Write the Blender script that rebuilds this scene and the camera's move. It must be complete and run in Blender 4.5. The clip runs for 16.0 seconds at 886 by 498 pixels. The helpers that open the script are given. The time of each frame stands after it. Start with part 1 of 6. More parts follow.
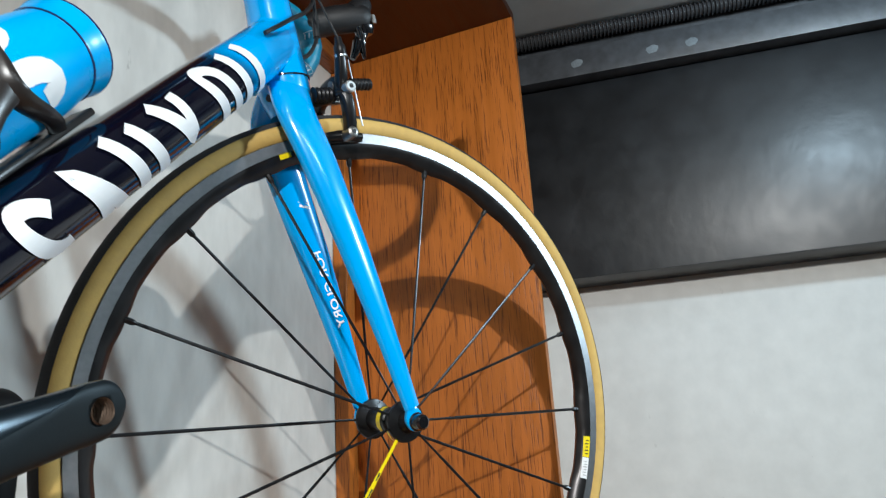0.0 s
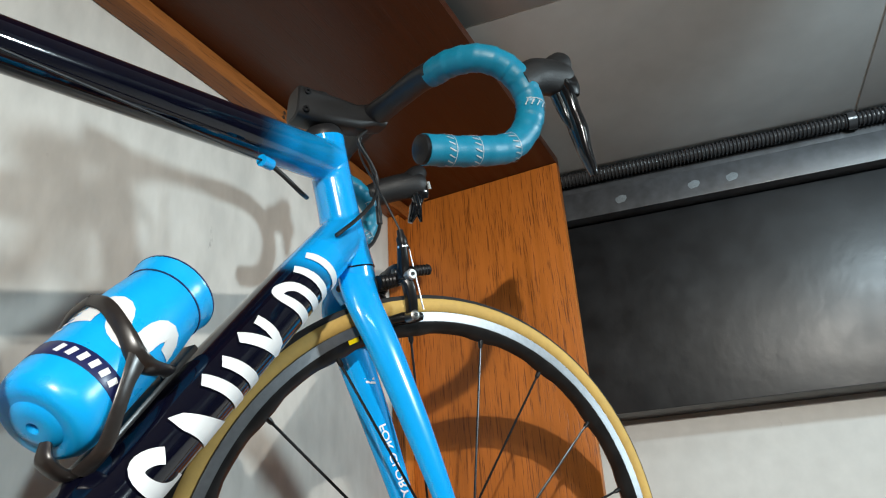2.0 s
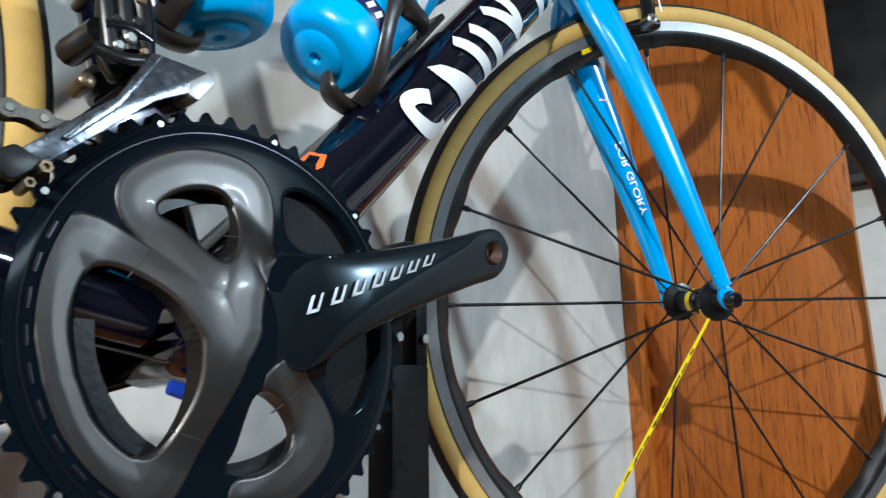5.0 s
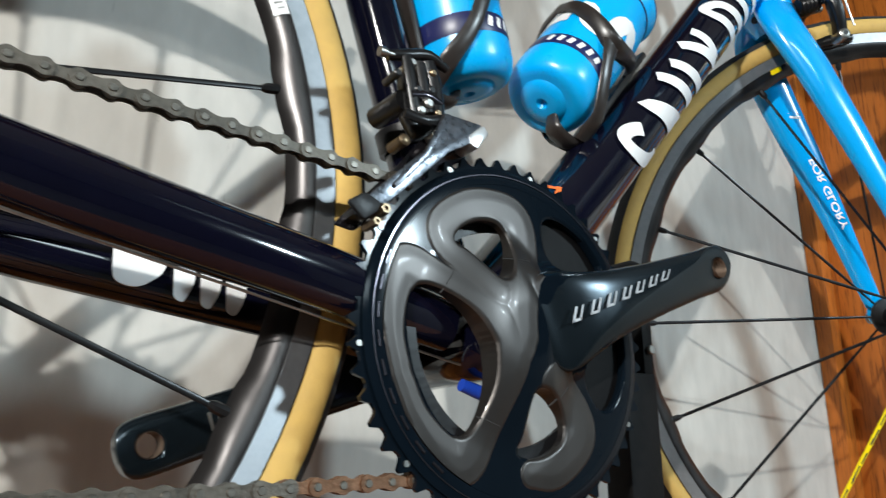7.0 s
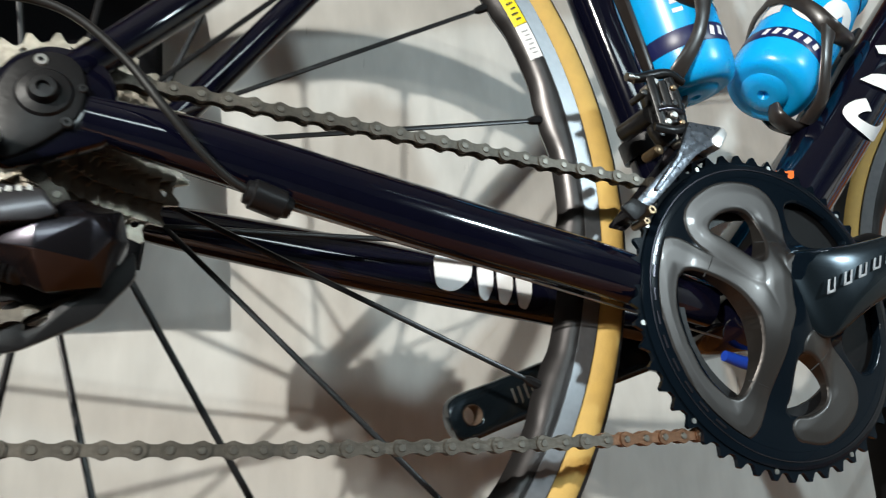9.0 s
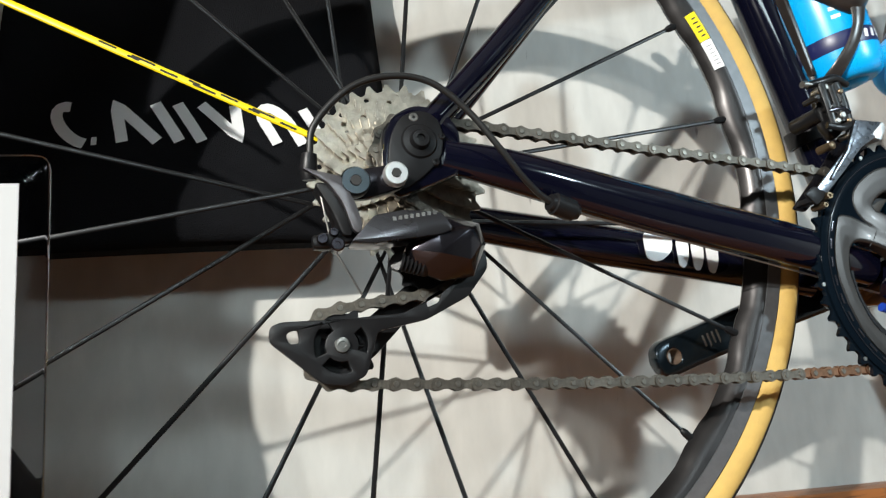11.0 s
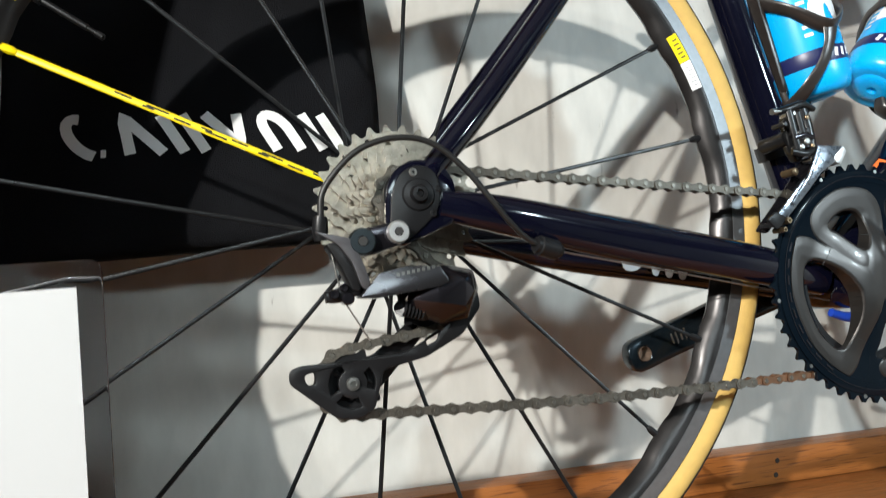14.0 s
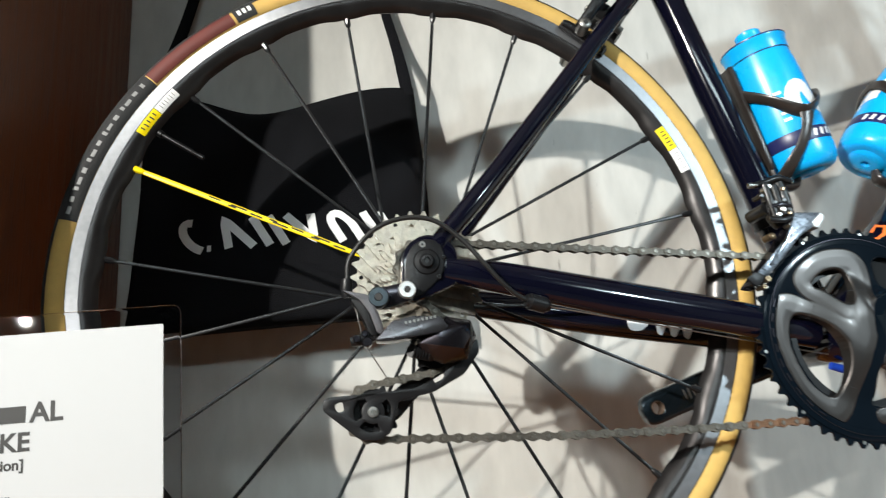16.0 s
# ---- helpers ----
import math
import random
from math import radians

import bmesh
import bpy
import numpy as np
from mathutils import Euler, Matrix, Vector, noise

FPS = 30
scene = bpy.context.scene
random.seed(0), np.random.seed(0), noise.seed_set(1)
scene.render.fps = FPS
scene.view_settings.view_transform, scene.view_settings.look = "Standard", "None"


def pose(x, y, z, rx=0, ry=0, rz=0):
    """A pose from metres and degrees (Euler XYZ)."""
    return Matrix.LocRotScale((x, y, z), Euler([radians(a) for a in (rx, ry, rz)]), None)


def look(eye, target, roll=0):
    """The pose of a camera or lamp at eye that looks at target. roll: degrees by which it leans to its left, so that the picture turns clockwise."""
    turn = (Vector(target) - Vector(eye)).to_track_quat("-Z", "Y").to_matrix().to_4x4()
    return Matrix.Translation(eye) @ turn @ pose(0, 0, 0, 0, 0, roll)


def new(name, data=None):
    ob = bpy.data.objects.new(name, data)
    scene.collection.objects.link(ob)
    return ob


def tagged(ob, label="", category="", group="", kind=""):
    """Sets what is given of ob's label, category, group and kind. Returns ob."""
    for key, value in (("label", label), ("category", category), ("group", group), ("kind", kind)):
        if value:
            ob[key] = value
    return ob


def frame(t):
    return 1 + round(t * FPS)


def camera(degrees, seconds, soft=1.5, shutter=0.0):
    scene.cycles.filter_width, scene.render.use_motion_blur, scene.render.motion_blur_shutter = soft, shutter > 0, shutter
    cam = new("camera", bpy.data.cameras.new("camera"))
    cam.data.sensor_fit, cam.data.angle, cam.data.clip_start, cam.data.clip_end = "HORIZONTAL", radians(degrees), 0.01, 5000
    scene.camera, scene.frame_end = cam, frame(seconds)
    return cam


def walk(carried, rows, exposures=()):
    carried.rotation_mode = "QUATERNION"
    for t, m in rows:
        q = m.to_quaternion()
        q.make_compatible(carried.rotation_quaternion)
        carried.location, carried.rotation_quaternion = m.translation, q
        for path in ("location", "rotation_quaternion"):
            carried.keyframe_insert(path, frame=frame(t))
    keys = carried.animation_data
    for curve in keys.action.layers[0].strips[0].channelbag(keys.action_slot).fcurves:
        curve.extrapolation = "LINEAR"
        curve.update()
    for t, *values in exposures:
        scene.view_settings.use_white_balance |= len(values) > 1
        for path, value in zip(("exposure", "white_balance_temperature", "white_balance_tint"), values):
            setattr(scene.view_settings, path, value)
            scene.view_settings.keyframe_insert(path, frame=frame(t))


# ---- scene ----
cam = camera(64.40, 16.0, soft=1.1, shutter=0.35)
# seconds, eye, yaw, pitch, roll in degrees
PATH = [
    (0.0, 0.2984, -0.3654, 0.2796, -68.25, 17.40, -3.60),
    (0.5, 0.2756, -0.3642, 0.2952, -67.12, 19.03, -3.06),
    (1.0, 0.2509, -0.3650, 0.3244, -66.32, 20.41, -3.43),
    (1.5, 0.2235, -0.3857, 0.3540, -65.37, 23.69, -3.72),
    (2.0, 0.2140, -0.4008, 0.3570, -64.39, 24.53, -3.61),
    (2.5, 0.2263, -0.3890, 0.3352, -62.10, 22.30, -3.11),
    (3.0, 0.2655, -0.3721, 0.2896, -61.10, 18.12, -2.81),
    (3.5, 0.2788, -0.3609, 0.2697, -60.46, 16.21, -2.36),
    (4.0, 0.2817, -0.3484, 0.2493, -57.65, 14.31, -2.19),
    (4.5, 0.2545, -0.3314, 0.2344, -52.20, 13.72, -1.54),
    (4.7, 0.2453, -0.3299, 0.2311, -49.94, 13.04, -1.12),
    (6.8, 0.1634, -0.3333, 0.2068, -36.83, 14.09, -0.55),
    (7.0, 0.1521, -0.3336, 0.2074, -35.20, 15.09, -0.15),
    (7.5, 0.1314, -0.3496, 0.1985, -29.84, 15.17, 0.67),
    (8.0, 0.1109, -0.3504, 0.2000, -25.16, 15.54, 0.30),
    (8.5, 0.0974, -0.3512, 0.1921, -22.68, 14.63, -1.08),
    (9.0, 0.0634, -0.3742, 0.1907, -20.71, 15.03, -1.69),
    (9.5, 0.0060, -0.3935, 0.1837, -19.98, 15.78, -2.30),
    (10.0, -0.0465, -0.4135, 0.1776, -18.80, 15.34, -0.90),
    (10.2, -0.0615, -0.4263, 0.1759, -18.17, 15.35, -0.79),
    (12.3, -0.1144, -0.4906, 0.2720, -12.34, -1.64, -3.77),
    (12.5, -0.1160, -0.4950, 0.2857, -12.82, -2.27, -3.68),
    (13.0, -0.1259, -0.4981, 0.2985, -13.80, 0.34, -2.95),
    (13.5, -0.1237, -0.5017, 0.2976, -16.98, 3.78, -2.41),
    (14.0, -0.1200, -0.5185, 0.2753, -16.70, 3.08, -2.60),
    (14.5, -0.1344, -0.5121, 0.2340, -16.71, 2.79, -1.83),
    (15.0, -0.1315, -0.5612, 0.2384, -7.00, 9.82, -2.45),
    (15.5, -0.0898, -0.6047, 0.2358, -5.28, 12.91, -2.73),
    (16.0, -0.0557, -0.6495, 0.2165, -7.00, 12.61, -2.86),
]


def aim(x, y, z, yaw, pitch, roll):
    return Matrix.Translation((x, y, z)) @ pose(0, 0, 0, 0, 0, yaw) @ pose(0, 0, 0, 90 + pitch) @ pose(0, 0, 0, 0, 0, roll)


walk(cam, [(t, aim(*row)) for t, *row in PATH], [(0, -0.24, 6150, 10), (1, -0.30, 6350, 10), (1.5, -0.34, 6500, 10), (2, -0.24, 6600, 10), (3, -0.27, 6350, 10), (4, -0.25, 6050, 10), (4.5, -0.24, 6014, 10), (4.7, -0.24, 6000, 10), (6.8, -0.20, 6400, 10), (7, -0.20, 6424, 10), (8, -0.26, 6541, 10), (8.5, -0.26, 6600, 10), (9, -0.26, 6583, 10), (10, -0.15, 6550, 10), (12.5, 0.06, 6420, 10), (16, 0.04, 6550, 10)])

# ---- light ----
world = bpy.data.worlds.new("shop_air")
scene.world = world
world.use_nodes = True
world.node_tree.nodes["Background"].inputs[0].default_value = (0.80, 0.86, 0.92, 1)
world.node_tree.nodes["Background"].inputs[1].default_value = 0.4


def spot(name, eye, target, watts, colour, cone, radius, blend=0.6):
    data = bpy.data.lights.new(name, "SPOT")
    data.energy, data.color, data.spot_size, data.spot_blend, data.shadow_soft_size = watts, colour, radians(cone), blend, radius
    ob = new(name, data)
    ob.matrix_world = look(eye, target)
    return ob


def panel_lamp(name, x, y, z, sx, sy, watts, colour):
    data = bpy.data.lights.new(name, "AREA")
    data.shape, data.size, data.size_y, data.energy, data.color = "RECTANGLE", sx, sy, watts, colour
    ob = new(name, data)
    ob.matrix_world = pose(x, y, z)
    return ob


spot("track_spot_main", (-1.26, -1.37, 0.97), (0.96, 0.1, 0.02), 262, (0.965, 0.950, 0.890), 80, 0.018, 1.0)
spot("track_spot_beside", (-1.36, -1.30, 0.90), (0.96, 0.1, 0.10), 50, (0.955, 0.945, 0.885), 80, 0.02, 1.0)
spot("track_spot_front", (1.38, -1.75, 1.01), (0.95, 0.2, 0.27), 114, (0.74, 0.92, 1.0), 54, 0.07)
spot("track_spot_east", (0.72, -0.98, 1.12), (1.74, -0.85, 0.86), 37, (0.68, 0.89, 1.0), 84, 0.05)
# added area light out of view, a cool fill for the shadows
panel_lamp("unseen_fill_panel", -0.35, -2.3, 1.155, 1.2, 0.6, 36, (0.78, 0.95, 1.0))


# ---- materials ----
def shader(name, colour, rough=0.5, metal=0.0, coat=0.0, vary=0.12, scale=18.0, bump=0.0, bscale=60.0, spec=0.5, stretch=(1, 1, 1), second=None, pieces=0.0):
    """A node material: base colour with broad stains and fine grain, and a little relief."""
    m = bpy.data.materials.new(name)
    m.use_nodes = True
    nt = m.node_tree
    nd, ln = nt.nodes, nt.links
    b = nd["Principled BSDF"]
    b.inputs["Roughness"].default_value, b.inputs["Metallic"].default_value = rough, metal
    b.inputs["Coat Weight"].default_value, b.inputs["Coat Roughness"].default_value = coat, 0.06
    b.inputs["Specular IOR Level"].default_value = spec
    tc, mp = nd.new("ShaderNodeTexCoord"), nd.new("ShaderNodeMapping")
    mp.inputs["Scale"].default_value = stretch
    ln.new(tc.outputs["Object"], mp.inputs[0])
    broad, fine = nd.new("ShaderNodeTexNoise"), nd.new("ShaderNodeTexNoise")
    broad.inputs["Scale"].default_value, broad.inputs["Detail"].default_value = scale * 0.25, 4
    fine.inputs["Scale"].default_value, fine.inputs["Detail"].default_value = scale * 3, 6
    both = nd.new("ShaderNodeMath")
    both.operation = "ADD"
    for i, n in enumerate((broad, fine)):
        ln.new(mp.outputs[0], n.inputs["Vector"])
        ln.new(n.outputs[0], both.inputs[i])
    ramp = nd.new("ShaderNodeValToRGB")
    ramp.color_ramp.elements[0].position, ramp.color_ramp.elements[1].position = 0.35, 0.68
    half = nd.new("ShaderNodeMath")
    half.operation, half.inputs[1].default_value = "MULTIPLY", 0.5
    ln.new(both.outputs[0], half.inputs[0])
    dark = second or tuple(c * (1 - vary) for c in colour)
    light = tuple(min(1, c * (1 + vary * 0.6)) for c in colour)
    ramp.color_ramp.elements[0].color, ramp.color_ramp.elements[1].color = (*dark, 1), (*light, 1)
    ln.new(half.outputs[0], ramp.inputs[0])
    out = ramp.outputs[0]
    if pieces:
        info, hsv, rng = nd.new("ShaderNodeObjectInfo"), nd.new("ShaderNodeHueSaturation"), nd.new("ShaderNodeMapRange")
        rng.inputs["To Min"].default_value, rng.inputs["To Max"].default_value = 1 - pieces, 1 + pieces
        ln.new(info.outputs["Random"], rng.inputs[0])
        ln.new(rng.outputs[0], hsv.inputs["Value"])
        ln.new(out, hsv.inputs["Color"])
        out = hsv.outputs[0]
    ln.new(out, b.inputs["Base Color"])
    rr = nd.new("ShaderNodeMapRange")
    rr.inputs["To Min"].default_value, rr.inputs["To Max"].default_value = max(0.02, rough * 0.8), min(1, rough * 1.25)
    ln.new(fine.outputs[0], rr.inputs[0])
    ln.new(rr.outputs[0], b.inputs["Roughness"])
    if bump:
        bn, bp = nd.new("ShaderNodeTexNoise"), nd.new("ShaderNodeBump")
        bn.inputs["Scale"].default_value, bn.inputs["Detail"].default_value = bscale, 5
        bp.inputs["Strength"].default_value, bp.inputs["Distance"].default_value = bump, 0.004
        ln.new(mp.outputs[0], bn.inputs["Vector"])
        ln.new(bn.outputs[0], bp.inputs["Height"])
        ln.new(bp.outputs[0], b.inputs["Normal"])
    return m


def wood(name, axis, colour=(0.31, 0.108, 0.026), dark=(0.085, 0.026, 0.008)):
    """Varnished red-brown plywood with long grain and short dark pores along one axis."""
    m = bpy.data.materials.new(name)
    m.use_nodes = True
    nd, ln = m.node_tree.nodes, m.node_tree.links
    b = nd["Principled BSDF"]
    b.inputs["Coat Weight"].default_value, b.inputs["Coat Roughness"].default_value = 0.08, 0.22
    b.inputs["Specular IOR Level"].default_value = 0.3
    tc = nd.new("ShaderNodeTexCoord")

    def layer(scale, along, detail, lo, hi):
        mp, n, r = nd.new("ShaderNodeMapping"), nd.new("ShaderNodeTexNoise"), nd.new("ShaderNodeMapRange")
        s = [scale] * 3
        s["xyz".index(axis)] = scale * along
        mp.inputs["Scale"].default_value = s
        n.inputs["Scale"].default_value, n.inputs["Detail"].default_value = 1, detail
        r.inputs["From Min"].default_value, r.inputs["From Max"].default_value = lo, hi
        ln.new(tc.outputs["Object"], mp.inputs[0])
        ln.new(mp.outputs[0], n.inputs["Vector"])
        ln.new(n.outputs[0], r.inputs[0])
        return r.outputs[0]

    grain, figure, pores = layer(95, 0.05, 5, 0.3, 0.7), layer(9, 0.16, 3, 0.3, 0.7), layer(430, 0.05, 3, 0.54, 0.68)

    def mix(fac, a, c, amount):
        k, x = nd.new("ShaderNodeMath"), nd.new("ShaderNodeMix")
        k.operation, k.inputs[1].default_value = "MULTIPLY", amount
        x.data_type = "RGBA"
        ln.new(fac, k.inputs[0])
        ln.new(k.outputs[0], x.inputs[0])
        for i, v in ((6, a), (7, c)):
            if isinstance(v, tuple):
                x.inputs[i].default_value = (*v, 1)
            else:
                ln.new(v, x.inputs[i])
        return x.outputs[2]

    c = mix(figure, colour, tuple(v * 0.55 for v in colour), 0.7)
    c = mix(grain, c, tuple(min(1, v * 1.45) for v in colour), 0.45)
    c = mix(pores, c, dark, 0.80)
    ln.new(c, b.inputs["Base Color"])
    rr, bp = nd.new("ShaderNodeMapRange"), nd.new("ShaderNodeBump")
    rr.inputs["To Min"].default_value, rr.inputs["To Max"].default_value = 0.32, 0.5
    ln.new(grain, rr.inputs[0])
    ln.new(rr.outputs[0], b.inputs["Roughness"])
    bp.inputs["Strength"].default_value, bp.inputs["Distance"].default_value, bp.invert = 0.25, 0.001, True
    ln.new(pores, bp.inputs["Height"])
    ln.new(bp.outputs[0], b.inputs["Normal"])
    return m


NAVY, CYAN = (0.0026, 0.0028, 0.0088), (0.001, 0.36, 0.84)


def frame_paint(name, along_x, along_z, lo, hi):
    """Gloss paint that fades from navy to sky blue towards the head tube."""
    m = shader(name, NAVY, 0.10, coat=0.5, vary=0.2, scale=40, spec=0.3)
    nd, ln = m.node_tree.nodes, m.node_tree.links
    b = nd["Principled BSDF"]
    tc, sep, rng, mix = nd.new("ShaderNodeTexCoord"), nd.new("ShaderNodeVectorMath"), nd.new("ShaderNodeMapRange"), nd.new("ShaderNodeMix")
    sep.operation, sep.inputs[1].default_value = "DOT_PRODUCT", (along_x, 0, along_z)
    rng.interpolation_type = "SMOOTHSTEP"
    rng.inputs["From Min"].default_value, rng.inputs["From Max"].default_value = lo, hi
    mix.data_type = "RGBA"
    old = b.inputs["Base Color"].links[0].from_socket
    ln.new(tc.outputs["Object"], sep.inputs[0])
    ln.new(sep.outputs["Value"], rng.inputs[0])
    ln.new(rng.outputs[0], mix.inputs[0])
    ln.new(old, mix.inputs[6])
    mix.inputs[7].default_value = (*CYAN, 1)
    ln.new(mix.outputs[2], b.inputs["Base Color"])
    return m


PAINT = frame_paint("frame_paint", 1, 0, 0.660, 0.765)
PAINT_DOWN = frame_paint("down_tube_paint", 0.17, 0.985, 0.741, 0.775)
BLUE = shader("sky_blue_gloss_paint", CYAN, 0.2, coat=1.0, vary=0.05)
NAVYM = shader("navy_gloss_paint", NAVY, 0.12, coat=0.5, vary=0.2, spec=0.3)
for gloss in (PAINT, PAINT_DOWN, BLUE, NAVYM):
    gloss.node_tree.nodes["Principled BSDF"].inputs["Coat Roughness"].default_value = 0.02
WHITE = shader("white_print", (0.80, 0.80, 0.80), 0.4, vary=0.04)
GREYW = shader("worn_white_tape_print", (0.45, 0.50, 0.53), 0.5, vary=0.35, scale=300)
YELLOW = shader("yellow_print", (0.85, 0.66, 0.0), 0.35, vary=0.05)
GREYD = shader("grey_small_print", (0.25, 0.25, 0.25), 0.5, vary=0.1)
GREYP = shader("silver_grey_print", (0.20, 0.20, 0.20), 0.5, 0.0, vary=0.1)
SILVERP = shader("silver_print", (0.46, 0.47, 0.49), 0.35, 0.4, vary=0.06)
RED = shader("dark_red_print", (0.12, 0.022, 0.016), 0.6, vary=0.2)
ORANGE = shader("orange_sticker", (0.9, 0.18, 0.03), 0.4, vary=0.1)
TAN = shader("tan_tyre_rubber", (0.56, 0.36, 0.10), 0.75, vary=0.14, scale=30, bump=0.08, bscale=400)
TREAD = shader("black_tyre_rubber", (0.02, 0.02, 0.021), 0.8, vary=0.3, scale=60, bump=0.2, bscale=500)
ALU = shader("brushed_brake_track", (0.28, 0.29, 0.305), 0.40, 0.80, vary=0.16, scale=60, bump=0.02, bscale=900)
# the brake track is turned on a lathe: its fine grooves run round the wheel
turned = ALU.node_tree.nodes.new("ShaderNodeTangent")
turned.direction_type, turned.axis = "RADIAL", "Y"
track = ALU.node_tree.nodes["Principled BSDF"]
ALU.node_tree.links.new(turned.outputs[0], track.inputs["Tangent"])
track.inputs["Anisotropic"].default_value, track.inputs["Anisotropic Rotation"].default_value = 0.85, 0.0
RIM = shader("black_anodised_rim", (0.045, 0.042, 0.042), 0.30, 0.75, vary=0.35, scale=14)
BLACK = shader("black_anodised_metal", (0.011, 0.011, 0.012), 0.30, 0.3, vary=0.25)
SATIN = shader("satin_black_plastic", (0.010, 0.010, 0.011), 0.36, spec=0.28, vary=0.25, bump=0.05, bscale=300)
RUBBER = shader("black_hood_rubber", (0.010, 0.010, 0.011), 0.5, vary=0.2, bump=0.15, bscale=500)
SILVER = shader("polished_silver_metal", (0.80, 0.80, 0.79), 0.34, 0.85, vary=0.12)
STEEL = shader("worn_steel", (0.36, 0.35, 0.33), 0.38, 1.0, vary=0.3, scale=60)
CASS = shader("nickel_cassette", (0.47, 0.425, 0.355), 0.38, 1.0, vary=0.4, scale=55, bump=0.1, bscale=300)
CHAINM = shader("oily_steel_chain", (0.125, 0.112, 0.094), 0.46, 0.75, vary=0.35, scale=120, bump=0.1, bscale=600, pieces=0.25)
PINM = shader("worn_chain_pin", (0.20, 0.185, 0.16), 0.40, 0.9, vary=0.3, scale=200)
RUST = shader("rusty_chain_links", (0.20, 0.105, 0.06), 0.45, 0.7, vary=0.35, scale=120, bump=0.1, bscale=600, pieces=0.25)
FLANK = shader("satin_slate_crank_flank", (0.014, 0.020, 0.024), 0.40, 0.6, vary=0.12, scale=14, bump=0.03, bscale=900)
GUN = shader("dark_blue_grey_crank", (0.012, 0.019, 0.025), 0.21, 0.65, coat=0.22, vary=0.12, scale=10)
BRONZE = shader("warm_grey_spider", (0.074, 0.068, 0.065), 0.38, 0.9, coat=0.05, vary=0.12, scale=10)
RINGM = shader("black_chainring", (0.003, 0.006, 0.010), 0.11, 0.05, vary=0.15, spec=0.13)
MECH = shader("anthracite_derailleur", (0.040, 0.037, 0.045), 0.20, 0.85, coat=0.3, vary=0.15, scale=20)
STANDM = shader("black_stand_coating", (0.005, 0.005, 0.0055), 0.50, vary=0.25, spec=0.12, bump=0.05, bscale=300)
GLOSSB = shader("gloss_black_lever", (0.007, 0.007, 0.008), 0.14, coat=0.5, vary=0.2)
MATT = shader("matt_black_cockpit", (0.012, 0.012, 0.013), 0.45, vary=0.2, bump=0.04, bscale=500)
TAPE = shader("petrol_blue_bar_tape", (0.003, 0.19, 0.31), 0.4, vary=0.14, scale=30, bump=0.1, bscale=700)
BOTTLE = shader("cyan_squeeze_bottle", (0.001, 0.40, 0.86), 0.28, vary=0.05, scale=10)
BOTTLE.node_tree.nodes["Principled BSDF"].inputs["Subsurface Weight"].default_value = 0.08
BAND = shader("navy_band", (0.012, 0.016, 0.085), 0.35, vary=0.1)
CARBON = shader("satin_brown_black_cage", (0.026, 0.021, 0.019), 0.30, vary=0.25, scale=50)
CABLE = shader("black_cable_housing", (0.012, 0.012, 0.012), 0.45, vary=0.2)
BLUEP = shader("blue_plastic", (0.012, 0.055, 0.42), 0.35, vary=0.1)
PLASTER = shader("off_white_plaster", (0.57, 0.56, 0.525), 0.75, vary=0.18, scale=13, stretch=(1, 1, 0.4), bump=0.12, bscale=38)


def scuffs(m, amount, size, low):
    """Sparse dark upright scratches and chips over a painted wall."""
    nd, ln = m.node_tree.nodes, m.node_tree.links
    b = nd["Principled BSDF"]
    tc, mp, n, r, x = (nd.new("ShaderNode" + k) for k in ("TexCoord", "Mapping", "TexNoise", "MapRange", "Mix"))
    mp.inputs["Scale"].default_value = size
    n.inputs["Scale"].default_value, n.inputs["Detail"].default_value, n.inputs["Roughness"].default_value = 1, 5, 0.62
    r.inputs["From Min"].default_value, r.inputs["From Max"].default_value, r.inputs["To Max"].default_value = low, low + 0.05, amount
    x.data_type = "RGBA"
    x.inputs[7].default_value = (0.16, 0.15, 0.13, 1)
    old = b.inputs["Base Color"].links[0].from_socket
    ln.new(tc.outputs["Object"], mp.inputs[0])
    ln.new(mp.outputs[0], n.inputs["Vector"])
    ln.new(n.outputs[0], r.inputs[0])
    ln.new(r.outputs[0], x.inputs[0])
    ln.new(old, x.inputs[6])
    ln.new(x.outputs[2], b.inputs["Base Color"])


scuffs(PLASTER, 0.6, (42, 42, 9), 0.70)
PANELW = shader("white_wall_board", (0.60, 0.59, 0.56), 0.6, vary=0.12, scale=9, bump=0.08, bscale=30)
scuffs(PANELW, 0.4, (30, 30, 16), 0.69)
BLACKP = shader("black_painted_panel", (0.014, 0.0155, 0.018), 0.36, spec=0.42, vary=0.14, scale=7, bump=0.16, bscale=26, second=(0.006, 0.0064, 0.0072))
RAILM = shader("worn_black_beam_paint", (0.062, 0.068, 0.077), 0.40, vary=0.3, scale=16, bump=0.1, bscale=40, second=(0.030, 0.032, 0.036))
CEIL = shader("grey_ceiling_board", (0.50, 0.505, 0.50), 0.34, vary=0.12, scale=5, bump=0.06, bscale=45)
FILLER = shader("light_joint_filler", (0.62, 0.60, 0.56), 0.6, vary=0.2, scale=30)
DARKW = shader("dark_room_paint", (0.07, 0.07, 0.072), 0.7, vary=0.1, scale=3)
FLOORM = shader("grey_shop_floor", (0.20, 0.19, 0.18), 0.4, vary=0.15, scale=4)
CONDUIT = shader("black_corrugated_conduit", (0.050, 0.050, 0.053), 0.22, vary=0.2)
PATCH = shader("worn_grey_patch", (0.17, 0.20, 0.22), 0.5, vary=0.3, scale=120)
